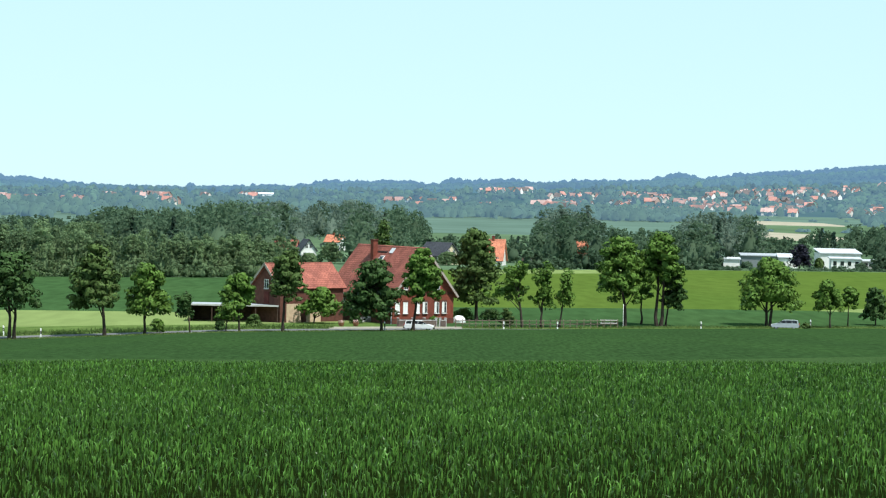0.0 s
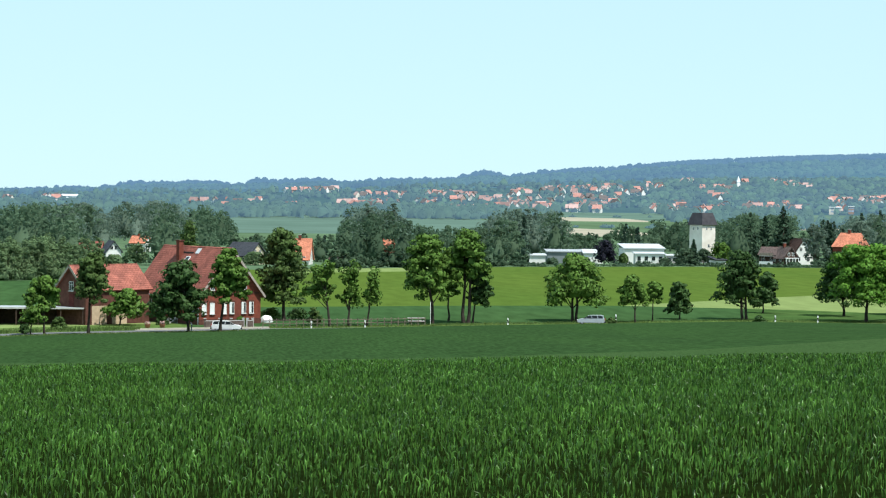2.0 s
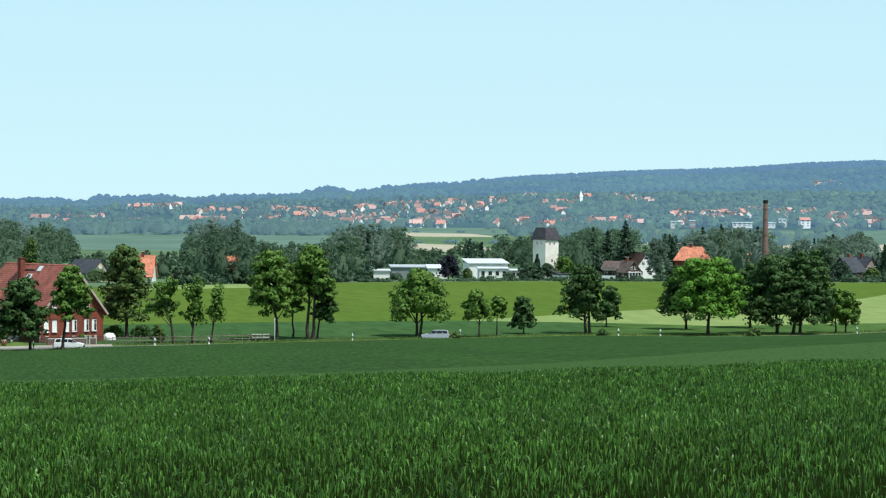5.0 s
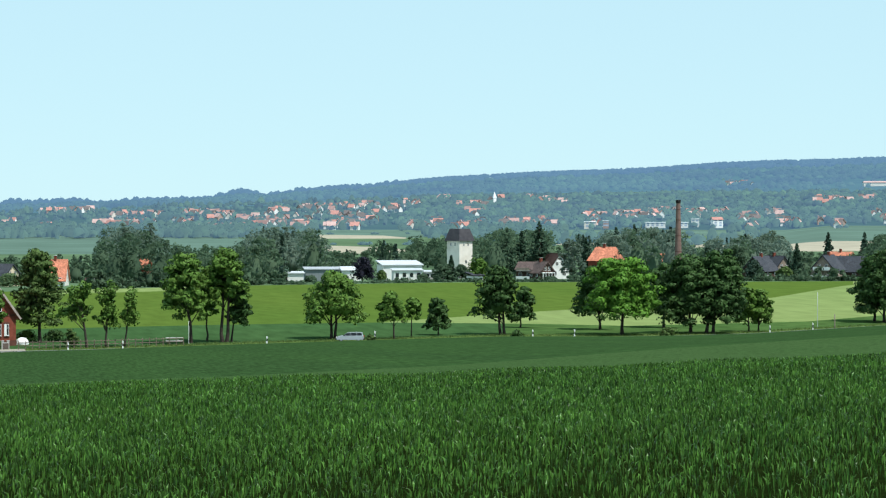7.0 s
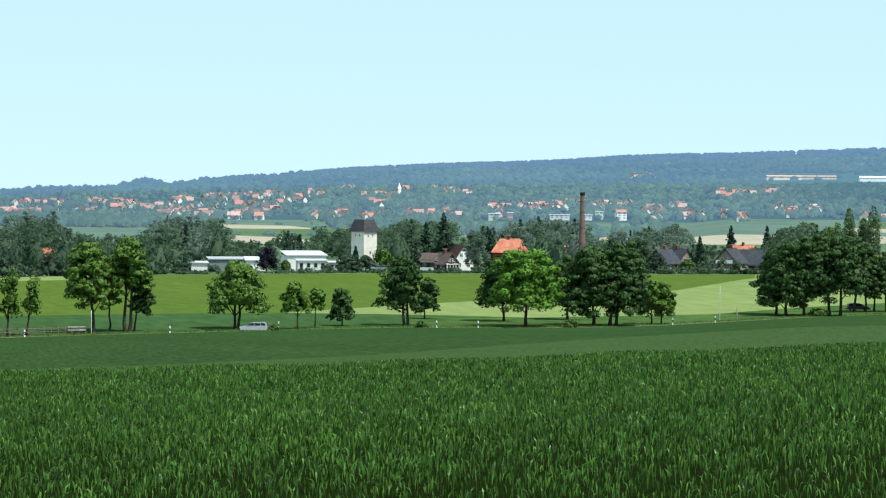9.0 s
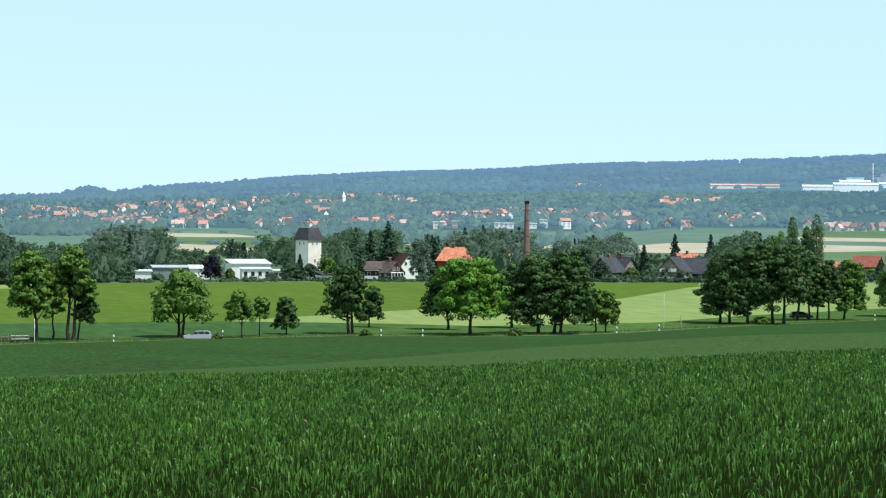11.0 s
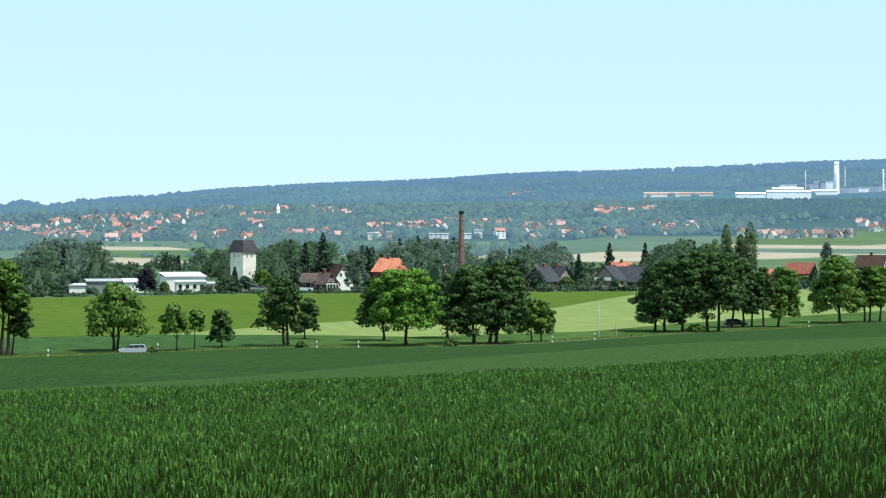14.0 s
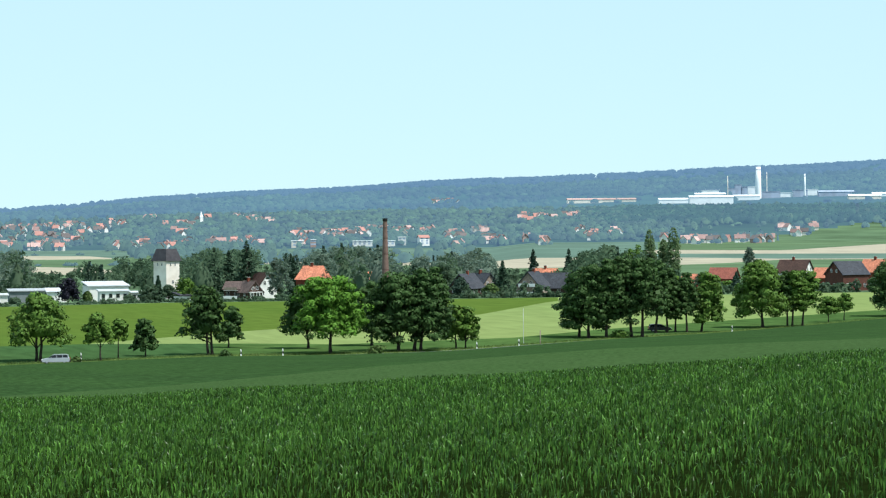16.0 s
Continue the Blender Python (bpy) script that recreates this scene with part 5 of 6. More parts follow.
block(13.50, 2280, 5, 8, 5.4, M_TOWNWALL[2], "reddish flat-roofed block beside a cream one", 2, up=1.0)

for a, el, w, h, wall, roof, label in ((-3.92, -0.37, 22, 2.4, M_FARWHITE, None, "long low white hall on the skyline"), (-0.80, -0.53, 16, 2.6, M_TOWNWALL[1], M_FARBLUE, "low pale hall with a blue-grey roof"),
                                    (4.75, -0.68, 26, 2.2, M_TOWNWALL[1], M_FARBLUE, "long low building with a blue-grey roof")):
    block(a, slope_range(a, el), w, 9, h, wall, label, roof=roof, name="far_hall", pitch=1.6)

# the works on the far hillside
W = "works buildings on the hill"
F = "long pale factory hall on the hillside"
FACTORY = [
    (19.22, 20.0, 0.40, 0.51, "cream"), (20.0, 20.76, 0.42, 0.51, "cream"), (21.27, 21.98, 0.38, 0.50, "white"), (21.95, 22.93, 0.33, 0.55, "white"), (22.08, 22.76, 0.50, 0.61, "white"), (22.24, 22.62, 0.58, 0.67, "white"),
    (22.82, 22.98, 0.54, 0.71, "blue"), (22.98, 23.12, 0.55, 0.79, "blue"), (23.13, 23.25, 0.55, 0.74, "blue"), (22.95, 23.52, 0.44, 0.56, "white"), (23.26, 23.42, 0.57, 0.74, "white"), (23.56, 23.98, 0.48, 0.63, "blue"),
    (23.96, 24.28, 0.50, 0.60, "white"), (24.26, 24.58, 0.50, 0.66, "blue"), (24.56, 24.80, 0.54, 0.67, "white"), (24.82, 25.60, 0.51, 0.64, "blue"), (25.48, 26.20, 0.44, 0.55, "cream"), (26.0, 26.8, 0.50, 0.59, "white"),
]
CLAD = {"cream": M_TOWNWALL[1], "white": M_FARWHITE, "blue": M_FARBLUE}
for a0, a1, low, high, clad in FACTORY:
    mid = (a0 + a1) / 2
    r = slope_range(mid, low)
    w = radians(a1 - a0) * r
    h = r * tand(high) + EYE - ground(mid, r)
    long = w > 36
    tagged(block(mid, r, w, 16 if w < 36 else 24, h - (2.0 if long else 0.5), CLAD[clad], roof=M_TOWNTILE[2] if a1 < 21 else M_FARBLUE if clad == "blue" else None, pitch=2.0 if long else 0.0,
                 label=F if clad != "blue" else "blue-grey clad factory building on the hillside", turn=5, name="factory_hall", category="factory"), group=W)


def stack(az, r, top, rad, label, mat):
    ob = new("smokestack")
    h = r * tand(top) + EYE - ground(az, r)
    v, f = tube([(0, 0, -1), (0, 0, h * 0.5), (0, 0, h), (0, 0, h + 0.05)], [rad * 1.1, rad, rad * 0.85, rad * 0.5], 14)
    raw("shaft", v, f, [mat], parent=ob, smooth=True)
    v, f = tube([(0, 0, h * 0.9), (0, 0, h * 0.9 + 1)], [rad * 1.0, rad * 1.0], 14)
    raw("ring", v, f, [M_FARBLUE], parent=ob)
    place(ob, az, r)
    return tagged(ob, label, "smokestack")


stack(23.50, 3760, 1.18, 4.2, "broad white factory smokestack", M_FARWHITE)
stack(24.53, 3760, 1.01, 1.2, "slim white factory smokestack", M_FARWHITE)
stack(22.82, 3760, 0.98, 0.7, "thin grey factory smokestack", M_TOWNWALL[1])
stack(23.69, 3780, 1.06, 0.6, "thin grey factory mast", M_TOWNWALL[1])

# ---- the farm beside the road
M_FASCIA = material("weathered_white_board", (0.36, 0.31, 0.27), vary=0.15, scale=2.0)
M_CREAMDOOR = material("pale_timber_door", (0.50, 0.38, 0.26), vary=0.12, scale=2.0)
M_PLINTH = material("grey_brown_masonry", (0.12, 0.092, 0.08), rough=0.9, vary=0.25, scale=3.0, stains=(0.11, 0.085, 0.075), stain_scale=0.8, bump=0.4, bump_scale=8)
M_TERRACOTTA = material("terracotta", (0.36, 0.16, 0.10), rough=0.85, vary=0.15, scale=4.0)
M_BLOSSOM = material("pale_pink_blossom", (0.62, 0.42, 0.40), rough=0.7, vary=0.25, scale=6.0, island=0.25)
M_FENCE = material("grey_brown_fence_wood", (0.17, 0.135, 0.105), rough=0.9, vary=0.3, scale=3)
M_DOOR = material("dark_red_door", (0.10, 0.03, 0.025), vary=0.2, scale=2.0)



def arch(half, z):
    """A flat brick arch over a window head."""
    outline = [(-half - 0.12, z - 0.02), (half + 0.12, z - 0.02)] + [((half + 0.12) * math.cos(a), z + 0.14 + 0.2 * math.sin(a)) for a in np.linspace(0.1, math.pi - 0.1, 7)]
    return prism(bmesh.new(), outline, -0.03, 0.05)


FARM_W, FARM_L, FARM_H, FARM_RISE = 10.0, 17.0, 4.3, 6.2
farm = gable_house(FARM_W, FARM_L, FARM_H, FARM_RISE, M_BRICK, M_TILE_RED, name="farmhouse", over=0.55, thick=0.25, windows=False, chimney=False, verge=M_FASCIA)
place(farm, -1.12, 359.5, 32)
tagged(farm, "red brick farmhouse with a steep red tiled roof", "farmhouse")
fx, fy = FARM_W / 2, FARM_L / 2
for f, blind in ((0.075, 1), (0.205, 1), (0.40, 1), (0.525, 0), (0.72, 0), (0.845, 0)):
    win = window(farm, -fx + FARM_W * f, -fy - 0.03, 1.45, 0.74, 1.55, "s", pane_mat=M_FRAME if blind else None)
    part("lintel", arch(0.37, 1.55), M_BRICK_BARN, win)
    if not blind:
        part("curtain", boxed((-0.30, -0.05, -0.03, -0.015, 0.1, 1.6)), M_FRAME, win)
for f, w in ((0.21, 0.72), (0.405, 0.72), (0.53, 0.72), (0.73, 0.72)):
    win = window(farm, -fx + FARM_W * f, -fy - 0.03, 4.75, w, 1.45, "s")
    part("lintel", arch(0.36, 1.45), M_BRICK_BARN, win)
part("string_course", boxed((-fx - 0.03, fx + 0.03, -fy - 0.07, -fy + 0.05, 4.15, 4.35)), M_BRICK_BARN, farm)
part("plinth", boxed((-fx - 0.06, fx + 0.06, -fy - 0.06, fy + 0.06, -0.3, 0.75)), M_BRICK_BARN, farm)
for y in (-6.6, 1.6, 4.6, 7.0):
    window(farm, -fx - 0.03, y, 1.45, 1.1, 1.6, "w")
door = part("door", boxed((-fx - 0.05, -fx + 0.02, -2.6, -1.5, 0.75, 2.9)), M_DOOR, farm, "dark red entrance door")
part("door_handle", boxed((-fx - 0.09, -fx - 0.05, -1.75, -1.65, 1.8, 1.84)), M_METALROOF, door)
for i in range(4):
    part("step", boxed((-fx - 0.35 * (4 - i) - 0.1, -fx, -3.0, -1.1, -0.1, 0.19 * (i + 1))), M_CONCRETE, farm)
for y in (-3.05, -1.05):
    part("handrail", boxed((-fx - 1.5, -fx, y - 0.03, y + 0.03, 1.45, 1.51), (-fx - 1.5, -fx - 1.44, y - 0.03, y + 0.03, 0.1, 1.45)), M_DARKWOOD, farm)
slope_z = FARM_RISE / fx


def on_roof(x, y, w, d, h, mat, name, label=""):
    """A small thing built into the roof plane that faces the road."""
    z = FARM_H + FARM_RISE + slope_z * x + 0.10
    bm = slab(bmesh.new(), ((x - d * 0.62, y - w / 2, z - d * 0.62 * slope_z + h), (x - d * 0.62, y + w / 2, z - d * 0.62 * slope_z + h), (x, y + w / 2, z + h), (x, y - w / 2, z + h)), h + 0.05)
    return part(name, bm, mat, farm, label)


on_roof(-1.25, 0.4, 1.1, 1.4, 0.10, M_FRAME, "skylight", "open roof window with a white frame")
on_roof(-1.33, 0.4, 0.85, 1.1, 0.13, M_GLASS, "skylight_pane")
on_roof(-0.35, -1.1, 0.9, 0.9, 0.12, M_METALROOF, "roof_hatch", "pale sheet metal roof hatch")
on_roof(-0.75, 1.6, 3.4, 0.25, 0.10, M_DARK, "snow_guard", "dark iron snow guard")
ch = part("chimney", boxed((-1.65, -0.95, 2.3, 3.1, FARM_H + FARM_RISE - 2.6, FARM_H + FARM_RISE + 0.75)), M_BRICK, farm, "brick chimney stack")
part("cap", boxed((-1.75, -0.85, 2.2, 3.2, FARM_H + FARM_RISE + 0.75, FARM_H + FARM_RISE + 0.9)), M_BRICK_BARN, ch)
v, f = tube([(-fx - 0.62, -fy - 0.5, FARM_H - 0.55), (-fx - 0.62, fy + 0.5, FARM_H - 0.55)], [0.08, 0.08], 8)
raw("gutter", v, f, [M_METALROOF], parent=farm)
v, f = tube([(-fx - 0.08, -fy + 0.2, FARM_H - 0.6), (-fx - 0.08, -fy + 0.2, 0.0)], [0.05, 0.05], 8)
raw("downpipe", v, f, [M_METALROOF], parent=farm)

barn = gable_house(6.2, 11.4, 5.0, 3.1, M_BRICK_BARN, M_TILE_ORANGE, name="barn", over=0.4, thick=0.22, windows=False, chimney=False, verge=M_FASCIA)
place(barn, -3.22, 355, -50)
tagged(barn, "brown brick barn with a salmon tiled roof", "barn")
window(barn, 0.1, -5.73, 4.6, 0.9, 1.3, "s")
part("hatch", boxed((-0.35, 0.65, -5.77, -5.65, 2.5, 4.2)), M_DOOR, barn, "dark red loading hatch")
part("door", boxed((3.08, 3.16, -4.6, -2.0, 0.0, 2.6)), M_CREAMDOOR, barn, "pale timber double door")
part("door", boxed((3.08, 3.16, -1.0, 1.6, 0.0, 2.4)), M_CREAMDOOR, barn, "pale timber double door")
window(barn, 3.13, 3.6, 1.2, 0.9, 1.2, "e")


def carport():
    ob = new("carport")
    part("roof", boxed((-6.1, 6.1, -2.6, 2.6, 2.25, 2.42)), M_GREYROOF, ob)
    part("fascia", boxed((-6.15, 6.15, -2.66, -2.6, 2.22, 2.44)), M_CONCRETE, ob, "pale weathered fascia board")
    for x in (-6.0, -3.0, 0.0, 3.0, 6.0):
        for y in (-2.45, 2.45):
            part("post", boxed((x - 0.07, x + 0.07, y - 0.07, y + 0.07, -0.2, 2.25)), M_DARKWOOD, ob)
    part("back_wall", boxed((-6.0, 6.0, 2.52, 2.6, -0.2, 2.25)), M_DARKWOOD, ob)
    for x in (-6.05, 6.0):
        part("side_wall", boxed((x, x + 0.05, -1.0, 2.5, -0.2, 2.25)), M_DARKWOOD, ob)
    place(ob, -4.62, 352, -4)
    return tagged(ob, "long low carport with a flat roof and pale fascia", "carport")


carport()


def rounded(name, mat, parent, size, seed, sub=3):
    """A lumpy rounded body."""
    bm = bmesh.new()
    bmesh.ops.create_icosphere(bm, subdivisions=sub, radius=1.0)
    rng = np.random.default_rng(seed)
    o = Vector(rng.uniform(0, 50, 3))
    for v in bm.verts:
        k = 1 + 0.14 * noise.noise(v.co * 1.7 + o)
        v.co = Vector((v.co.x * size[0] * k, v.co.y * size[1] * k, max(-0.15, v.co.z) * size[2] * k))
    return part(name, bm, mat, parent)


bale = new("bale")
rounded("wrapping", M_FRAME, bale, (1.0, 1.0, 0.95), 3)
v, f = tube([(-1.02, 0, 0.15), (-0.6, -0.85, 0.18), (0.2, -1.0, 0.2), (0.9, -0.55, 0.2)], [0.04, 0.05, 0.05, 0.03], 6)
raw("seam", v, f, [M_METALROOF], parent=bale)
place(bale, 0.42, 358, 10)
tagged(bale, "white foil-wrapped hay bale lying by the house", "bale")


def bush(az, r, h, w, mat, label, seed):
    return tree(az, r, h, w, 0.1, mat, "round", clumps=20, count=int(500 + 80 * h * w), leaf=0.16, seed=seed, label=label, category="bush", name="bush", trunk=0.06)


for i, (az, r, h, w) in enumerate(((-6.35, 322, 1.7, 1.9), (-4.95, 328, 1.3, 1.6), (-4.2, 338, 1.6, 2.4), (0.55, 366, 1.6, 3.2), (1.15, 366, 1.5, 3.6), (1.5, 352, 2.4, 2.0), (-0.15, 352, 1.0, 1.6), (-1.9, 350, 1.2, 1.8),
                                   (14.9, 372, 1.4, 3.0), (20.4, 425, 1.2, 3.5), (11.5, 368, 1.2, 2.0), (8.2, 362, 0.8, 1.4))):
    bush(az, r, h, w, (M_LEAF, M_LEAF_DARK, M_LEAF_OLIVE)[i % 3], "low leafy bush in the roadside grass", 300 + i)


# ---- along the road
def fence(az0, az1, off, count, label):
    ob = new("fence")
    pts = []
    for i in range(count + 1):
        az = az0 + (az1 - az0) * i / count
        pts.append(spot(az, 19.5 / tand(-at(ROAD, az, ROAD_AZ)) + off))
    o = pts[0]
    ob.matrix_world = Matrix.Translation(o)
    for i, p in enumerate(pts):
        q = p - o
        k = 0.02 * math.sin(i * 7.3)
        part("post", boxed((q.x - 0.06 + k, q.x + 0.06 + k, q.y - 0.06, q.y + 0.06, q.z - 0.2, q.z + 1.15 + k)), M_FENCE, ob)
        if i < count:
            e = pts[i + 1] - o
            for z in (0.5, 0.95):
                v, f = tube([q + Vector((0, -0.08, z)), e + Vector((0, -0.08, z))], [0.045, 0.045], 5)
                raw("rail", v, f, [M_FENCE], parent=ob)
    return tagged(ob, label, "fence")


fence(0.35, 4.0, 6.0, 24, "weathered wooden post and rail fence by the road")


def garden_wall():
    """A low masonry wall with coping stones, pale gate piers and an iron gate, before the farmhouse."""
    ob = new("garden_wall")

    def at_road(az):
        return spot(az, 19.5 / tand(-at(ROAD, az, ROAD_AZ)) + 8.0)

    o = at_road(-0.95)
    ob.matrix_world = Matrix.Translation(o)
    stops = (-0.95, -0.62, -0.36, -0.09, 0.0, 0.12)
    for i, az in enumerate(stops):
        p = at_road(az) - o
        part("pier", boxed((p.x - 0.16, p.x + 0.16, p.y - 0.16, p.y + 0.16, p.z - 0.2, p.z + 1.12)), M_CONCRETE if i > 2 else M_PLINTH, ob)
        part("pier_cap", boxed((p.x - 0.2, p.x + 0.2, p.y - 0.2, p.y + 0.2, p.z + 1.12, p.z + 1.19)), M_CONCRETE, ob)
        if i == len(stops) - 1:
            continue
        q = at_road(stops[i + 1]) - o
        if i == 3:
            for k in range(5):
                x, y = p.x + (q.x - p.x) * (k + 0.5) / 5, p.y + (q.y - p.y) * (k + 0.5) / 5
                part("gate_bar", boxed((x - 0.015, x + 0.015, y - 0.015, y + 0.015, p.z + 0.1, p.z + 1.0)), M_DARK, ob)
        else:
            part("panel", slab(bmesh.new(), ((p.x, p.y, p.z + 0.82), (q.x, q.y, q.z + 0.82), (q.x, q.y, q.z - 0.2), (p.x, p.y, p.z - 0.2)), 0.24), M_PLINTH, ob)
            part("coping", slab(bmesh.new(), ((p.x, p.y - 0.2, p.z + 0.82), (q.x, q.y - 0.2, q.z + 0.82), (q.x, q.y + 0.2, q.z + 0.82), (p.x, p.y + 0.2, p.z + 0.82)), -0.07), M_CONCRETE, ob)
    return tagged(ob, "low grey-brown masonry garden wall with pale gate piers", "wall")


garden_wall()
for az in (-2.23, -1.90):
    pot = new("planter")
    v, f = tube([(0, 0, 0), (0, 0, 0.04), (0, 0, 0.42), (0, 0, 0.50)], [0.26, 0.30, 0.40, 0.44], 14)
    raw("tub", v, f, [M_TERRACOTTA], parent=pot, smooth=True)
    prng = np.random.default_rng(int(-az * 100))
    v, f, soft = leaves(prng, np.array([[0, 0, 0.6], [0.2, 0.1, 0.62], [-0.2, 0, 0.6]]), np.full((3, 3), 0.22), 90, 0.09)
    raw("blossom", v, f, [M_BLOSSOM], parent=pot, smooth=True, normals=soft)
    place(pot, az, 19.5 / tand(-at(ROAD, az, ROAD_AZ)) + 9.0)
    tagged(pot, "tub planted with pale pink blossom before the farmhouse", "planter", "planters before the farmhouse")


def marker(az, off):
    """A white roadside marker post with a slanting black band and a reflector."""
    ob = new("marker_post")
    part("post", prism(bmesh.new(), ((-0.09, -0.3), (0.09, -0.3), (0.09, 1.15), (-0.09, 1.27)), -0.06, 0.06), M_FRAME, ob)
    part("band", prism(bmesh.new(), ((-0.096, 0.58), (0.096, 0.50), (0.096, 0.86), (-0.096, 0.94)), -0.066, 0.066), M_DARK, ob)
    part("reflector", boxed((-0.03, 0.03, -0.074, -0.06, 0.66, 0.80)), M_METALROOF, ob)
    r = 19.5 / tand(-at(ROAD, az, ROAD_AZ)) + off
    place(ob, az, r)
    return tagged(ob, "white plastic roadside marker post with black band", "marker post", "marker posts along the road")


for az, off in ((-8.93, -4.5), (-1.25, -4.2), (1.44, -4.5), (2.65, -4.5), (5.87, -4.5), (11.86, -4.5), (12.80, -4.5), (17.17, -4.5), (-9.75, 4.5), (8.3, 4.5), (22.9, -4.5), (18.12, -4.5)):
    marker(az, off)


def pole(az, off, h, rad, mat, label, plate=None):
    ob = new("pole")
    v, f = tube([(0, 0, -0.3), (0, 0, h * 0.5), (0, 0, h), (0, 0, h + 0.01)], [rad, rad, rad * 0.9, rad * 0.2], 10)
    raw("shaft", v, f, [mat], parent=ob, smooth=True)
    if plate:
        part("plate", boxed((-plate, plate, -rad - 0.03, -rad, h - 2 * plate, h)), M_FRAME, ob, "plain pale sign plate")
    place(ob, az, 19.5 / tand(-at(ROAD, az, ROAD_AZ)) + off)
    return tagged(ob, label, "pole")


pole(18.22, 8, 5.6, 0.035, M_METALROOF, "thin pale metal pole in the meadow")
pole(18.60, -4, 2.4, 0.09, M_WOODGREY, "short weathered wooden post by the road")
pole(4.12, 7.5, 3.2, 0.035, M_FRAME, "thin white pole beside the tree trunks")


def bench(az, off):
    """A pale plank table with benches behind the fence."""
    ob = new("picnic_table")
    for z, y0, y1, n in ((0.95, -0.4, 0.4, "tabletop"), (0.55, -1.0, -0.65, "seat"), (0.55, 0.65, 1.0, "seat")):
        part(n, boxed((-1.2, 1.2, y0, y1, z - 0.06, z)), M_CONCRETE, ob)
    for x in (-0.9, 0.9):
        part("leg", boxed((x - 0.05, x + 0.05, -0.9, 0.9, 0.40, 0.48), (x - 0.05, x + 0.05, -0.3, -0.2, 0, 0.9), (x - 0.05, x + 0.05, 0.2, 0.3, 0, 0.9)), M_DARKWOOD, ob)
    place(ob, az, 19.5 / tand(-at(ROAD, az, ROAD_AZ)) + off, 4)
    return tagged(ob, "pale plank picnic table on dark legs behind the fence", "table")


bench(3.80, 8.5)

M_CARWHITE = material("white_car_paint", (0.78, 0.79, 0.80), rough=0.25, vary=0.03, specular=0.5)
M_CARSILVER = material("silver_car_paint", (0.50, 0.53, 0.56), rough=0.3, vary=0.03, metal=0.4, specular=0.5)
M_CARDARK = material("black_car_paint", (0.02, 0.022, 0.025), rough=0.3, vary=0.05, specular=0.5)
M_CARGLASS = material("tinted_car_glass", (0.015, 0.018, 0.02), rough=0.12, vary=0.05, specular=0.25)
M_TYRE = material("black_rubber", (0.02, 0.02, 0.02), rough=0.9, vary=0.2)
M_RIM = material("alloy_rim", (0.5, 0.5, 0.52), rough=0.35, vary=0.05, metal=0.8)
M_REDLIGHT = material("red_lamp_glass", (0.35, 0.02, 0.02), rough=0.2, vary=0.05)


def car(az, off, paint, turn, label):
    """An estate car along x, nose to +x: body shell, glass house, wheels, lamps, bumpers."""
    ob = new("car")
    lower = ((-2.08, 0.28), (2.0, 0.28), (2.13, 0.40), (2.14, 0.60), (2.0, 0.76), (1.30, 0.92), (-2.02, 0.98), (-2.13, 0.82), (-2.16, 0.48))
    bm = prism(bmesh.new(), lower, -0.86, 0.86)
    bmesh.ops.bevel(bm, geom=bm.edges[:], offset=0.06, segments=2, affect="EDGES")
    part("body", bm, paint, ob)
    bm = prism(bmesh.new(), ((-2.0, 0.96), (1.18, 0.92), (0.50, 1.34), (0.10, 1.42), (-1.5, 1.43), (-1.86, 1.32)), -0.78, 0.78)
    for v in bm.verts:
        v.co.y *= 0.84 if v.co.z > 1.2 else 1.0
    part("window_glass", bm, M_CARGLASS, ob)
    bm = prism(bmesh.new(), ((0.48, 1.37), (0.08, 1.46), (-1.5, 1.48), (-1.88, 1.36), (-1.5, 1.41), (0.08, 1.40)), -0.67, 0.67)
    part("roof", bm, paint, ob)
    for x0, x1 in ((-2.04, -1.90), (-1.15, -1.08), (-0.20, -0.13)):
        for y in (-0.785, 0.765):
            bm = prism(bmesh.new(), ((x0, 0.97), (x1, 0.97), (x1 + 0.08, 1.40), (x0 + 0.10, 1.40)), y, y + 0.02)
            for v in bm.verts:
                v.co.y *= 0.86 if v.co.z > 1.2 else 1.0
            part("pillar", bm, paint, ob)
    for x in (-1.35, 1.38):
        for y in (-0.84, 0.66):
            v, f = tube([(x, y, 0.32), (x, y + 0.02, 0.32), (x, y + 0.16, 0.32), (x, y + 0.18, 0.32)], [0.20, 0.32, 0.32, 0.20], 18)
            wheel = raw("wheel", v, f, [M_TYRE], parent=ob, smooth=True)
            yy = y - 0.005 if y < 0 else y + 0.165
            v, f = tube([(x, yy, 0.32), (x, yy + 0.02, 0.32), (x, yy + 0.021, 0.32)], [0.19, 0.19, 0.01], 14)
            raw("rim", v, f, [M_RIM], parent=wheel)
    for y in (-0.72, 0.52):
        part("headlight", boxed((2.08, 2.19, y, y + 0.2, 0.62, 0.74)), M_FRAME, ob)
        part("tail_light", boxed((-2.25, -2.15, y, y + 0.2, 0.75, 0.98)), M_REDLIGHT, ob)
    part("bumper", boxed((2.1, 2.28, -0.8, 0.8, 0.3, 0.48)), M_TYRE, ob)
    part("bumper", boxed((-2.3, -2.1, -0.8, 0.8, 0.3, 0.48)), M_TYRE, ob)
    for y in (-0.95, 0.85):
        part("side_mirror", boxed((0.62, 0.72, y, y + 0.1, 0.98, 1.1)), paint, ob)
    place(ob, az, 19.5 / tand(-at(ROAD, az, ROAD_AZ)) + off, turn)
    ob.matrix_world = ob.matrix_world @ Matrix.Scale(0.9, 4)
    return tagged(ob, label, "car")


car(-0.47, -1.4, M_CARWHITE, -4, "white estate car on the road before the farmhouse")
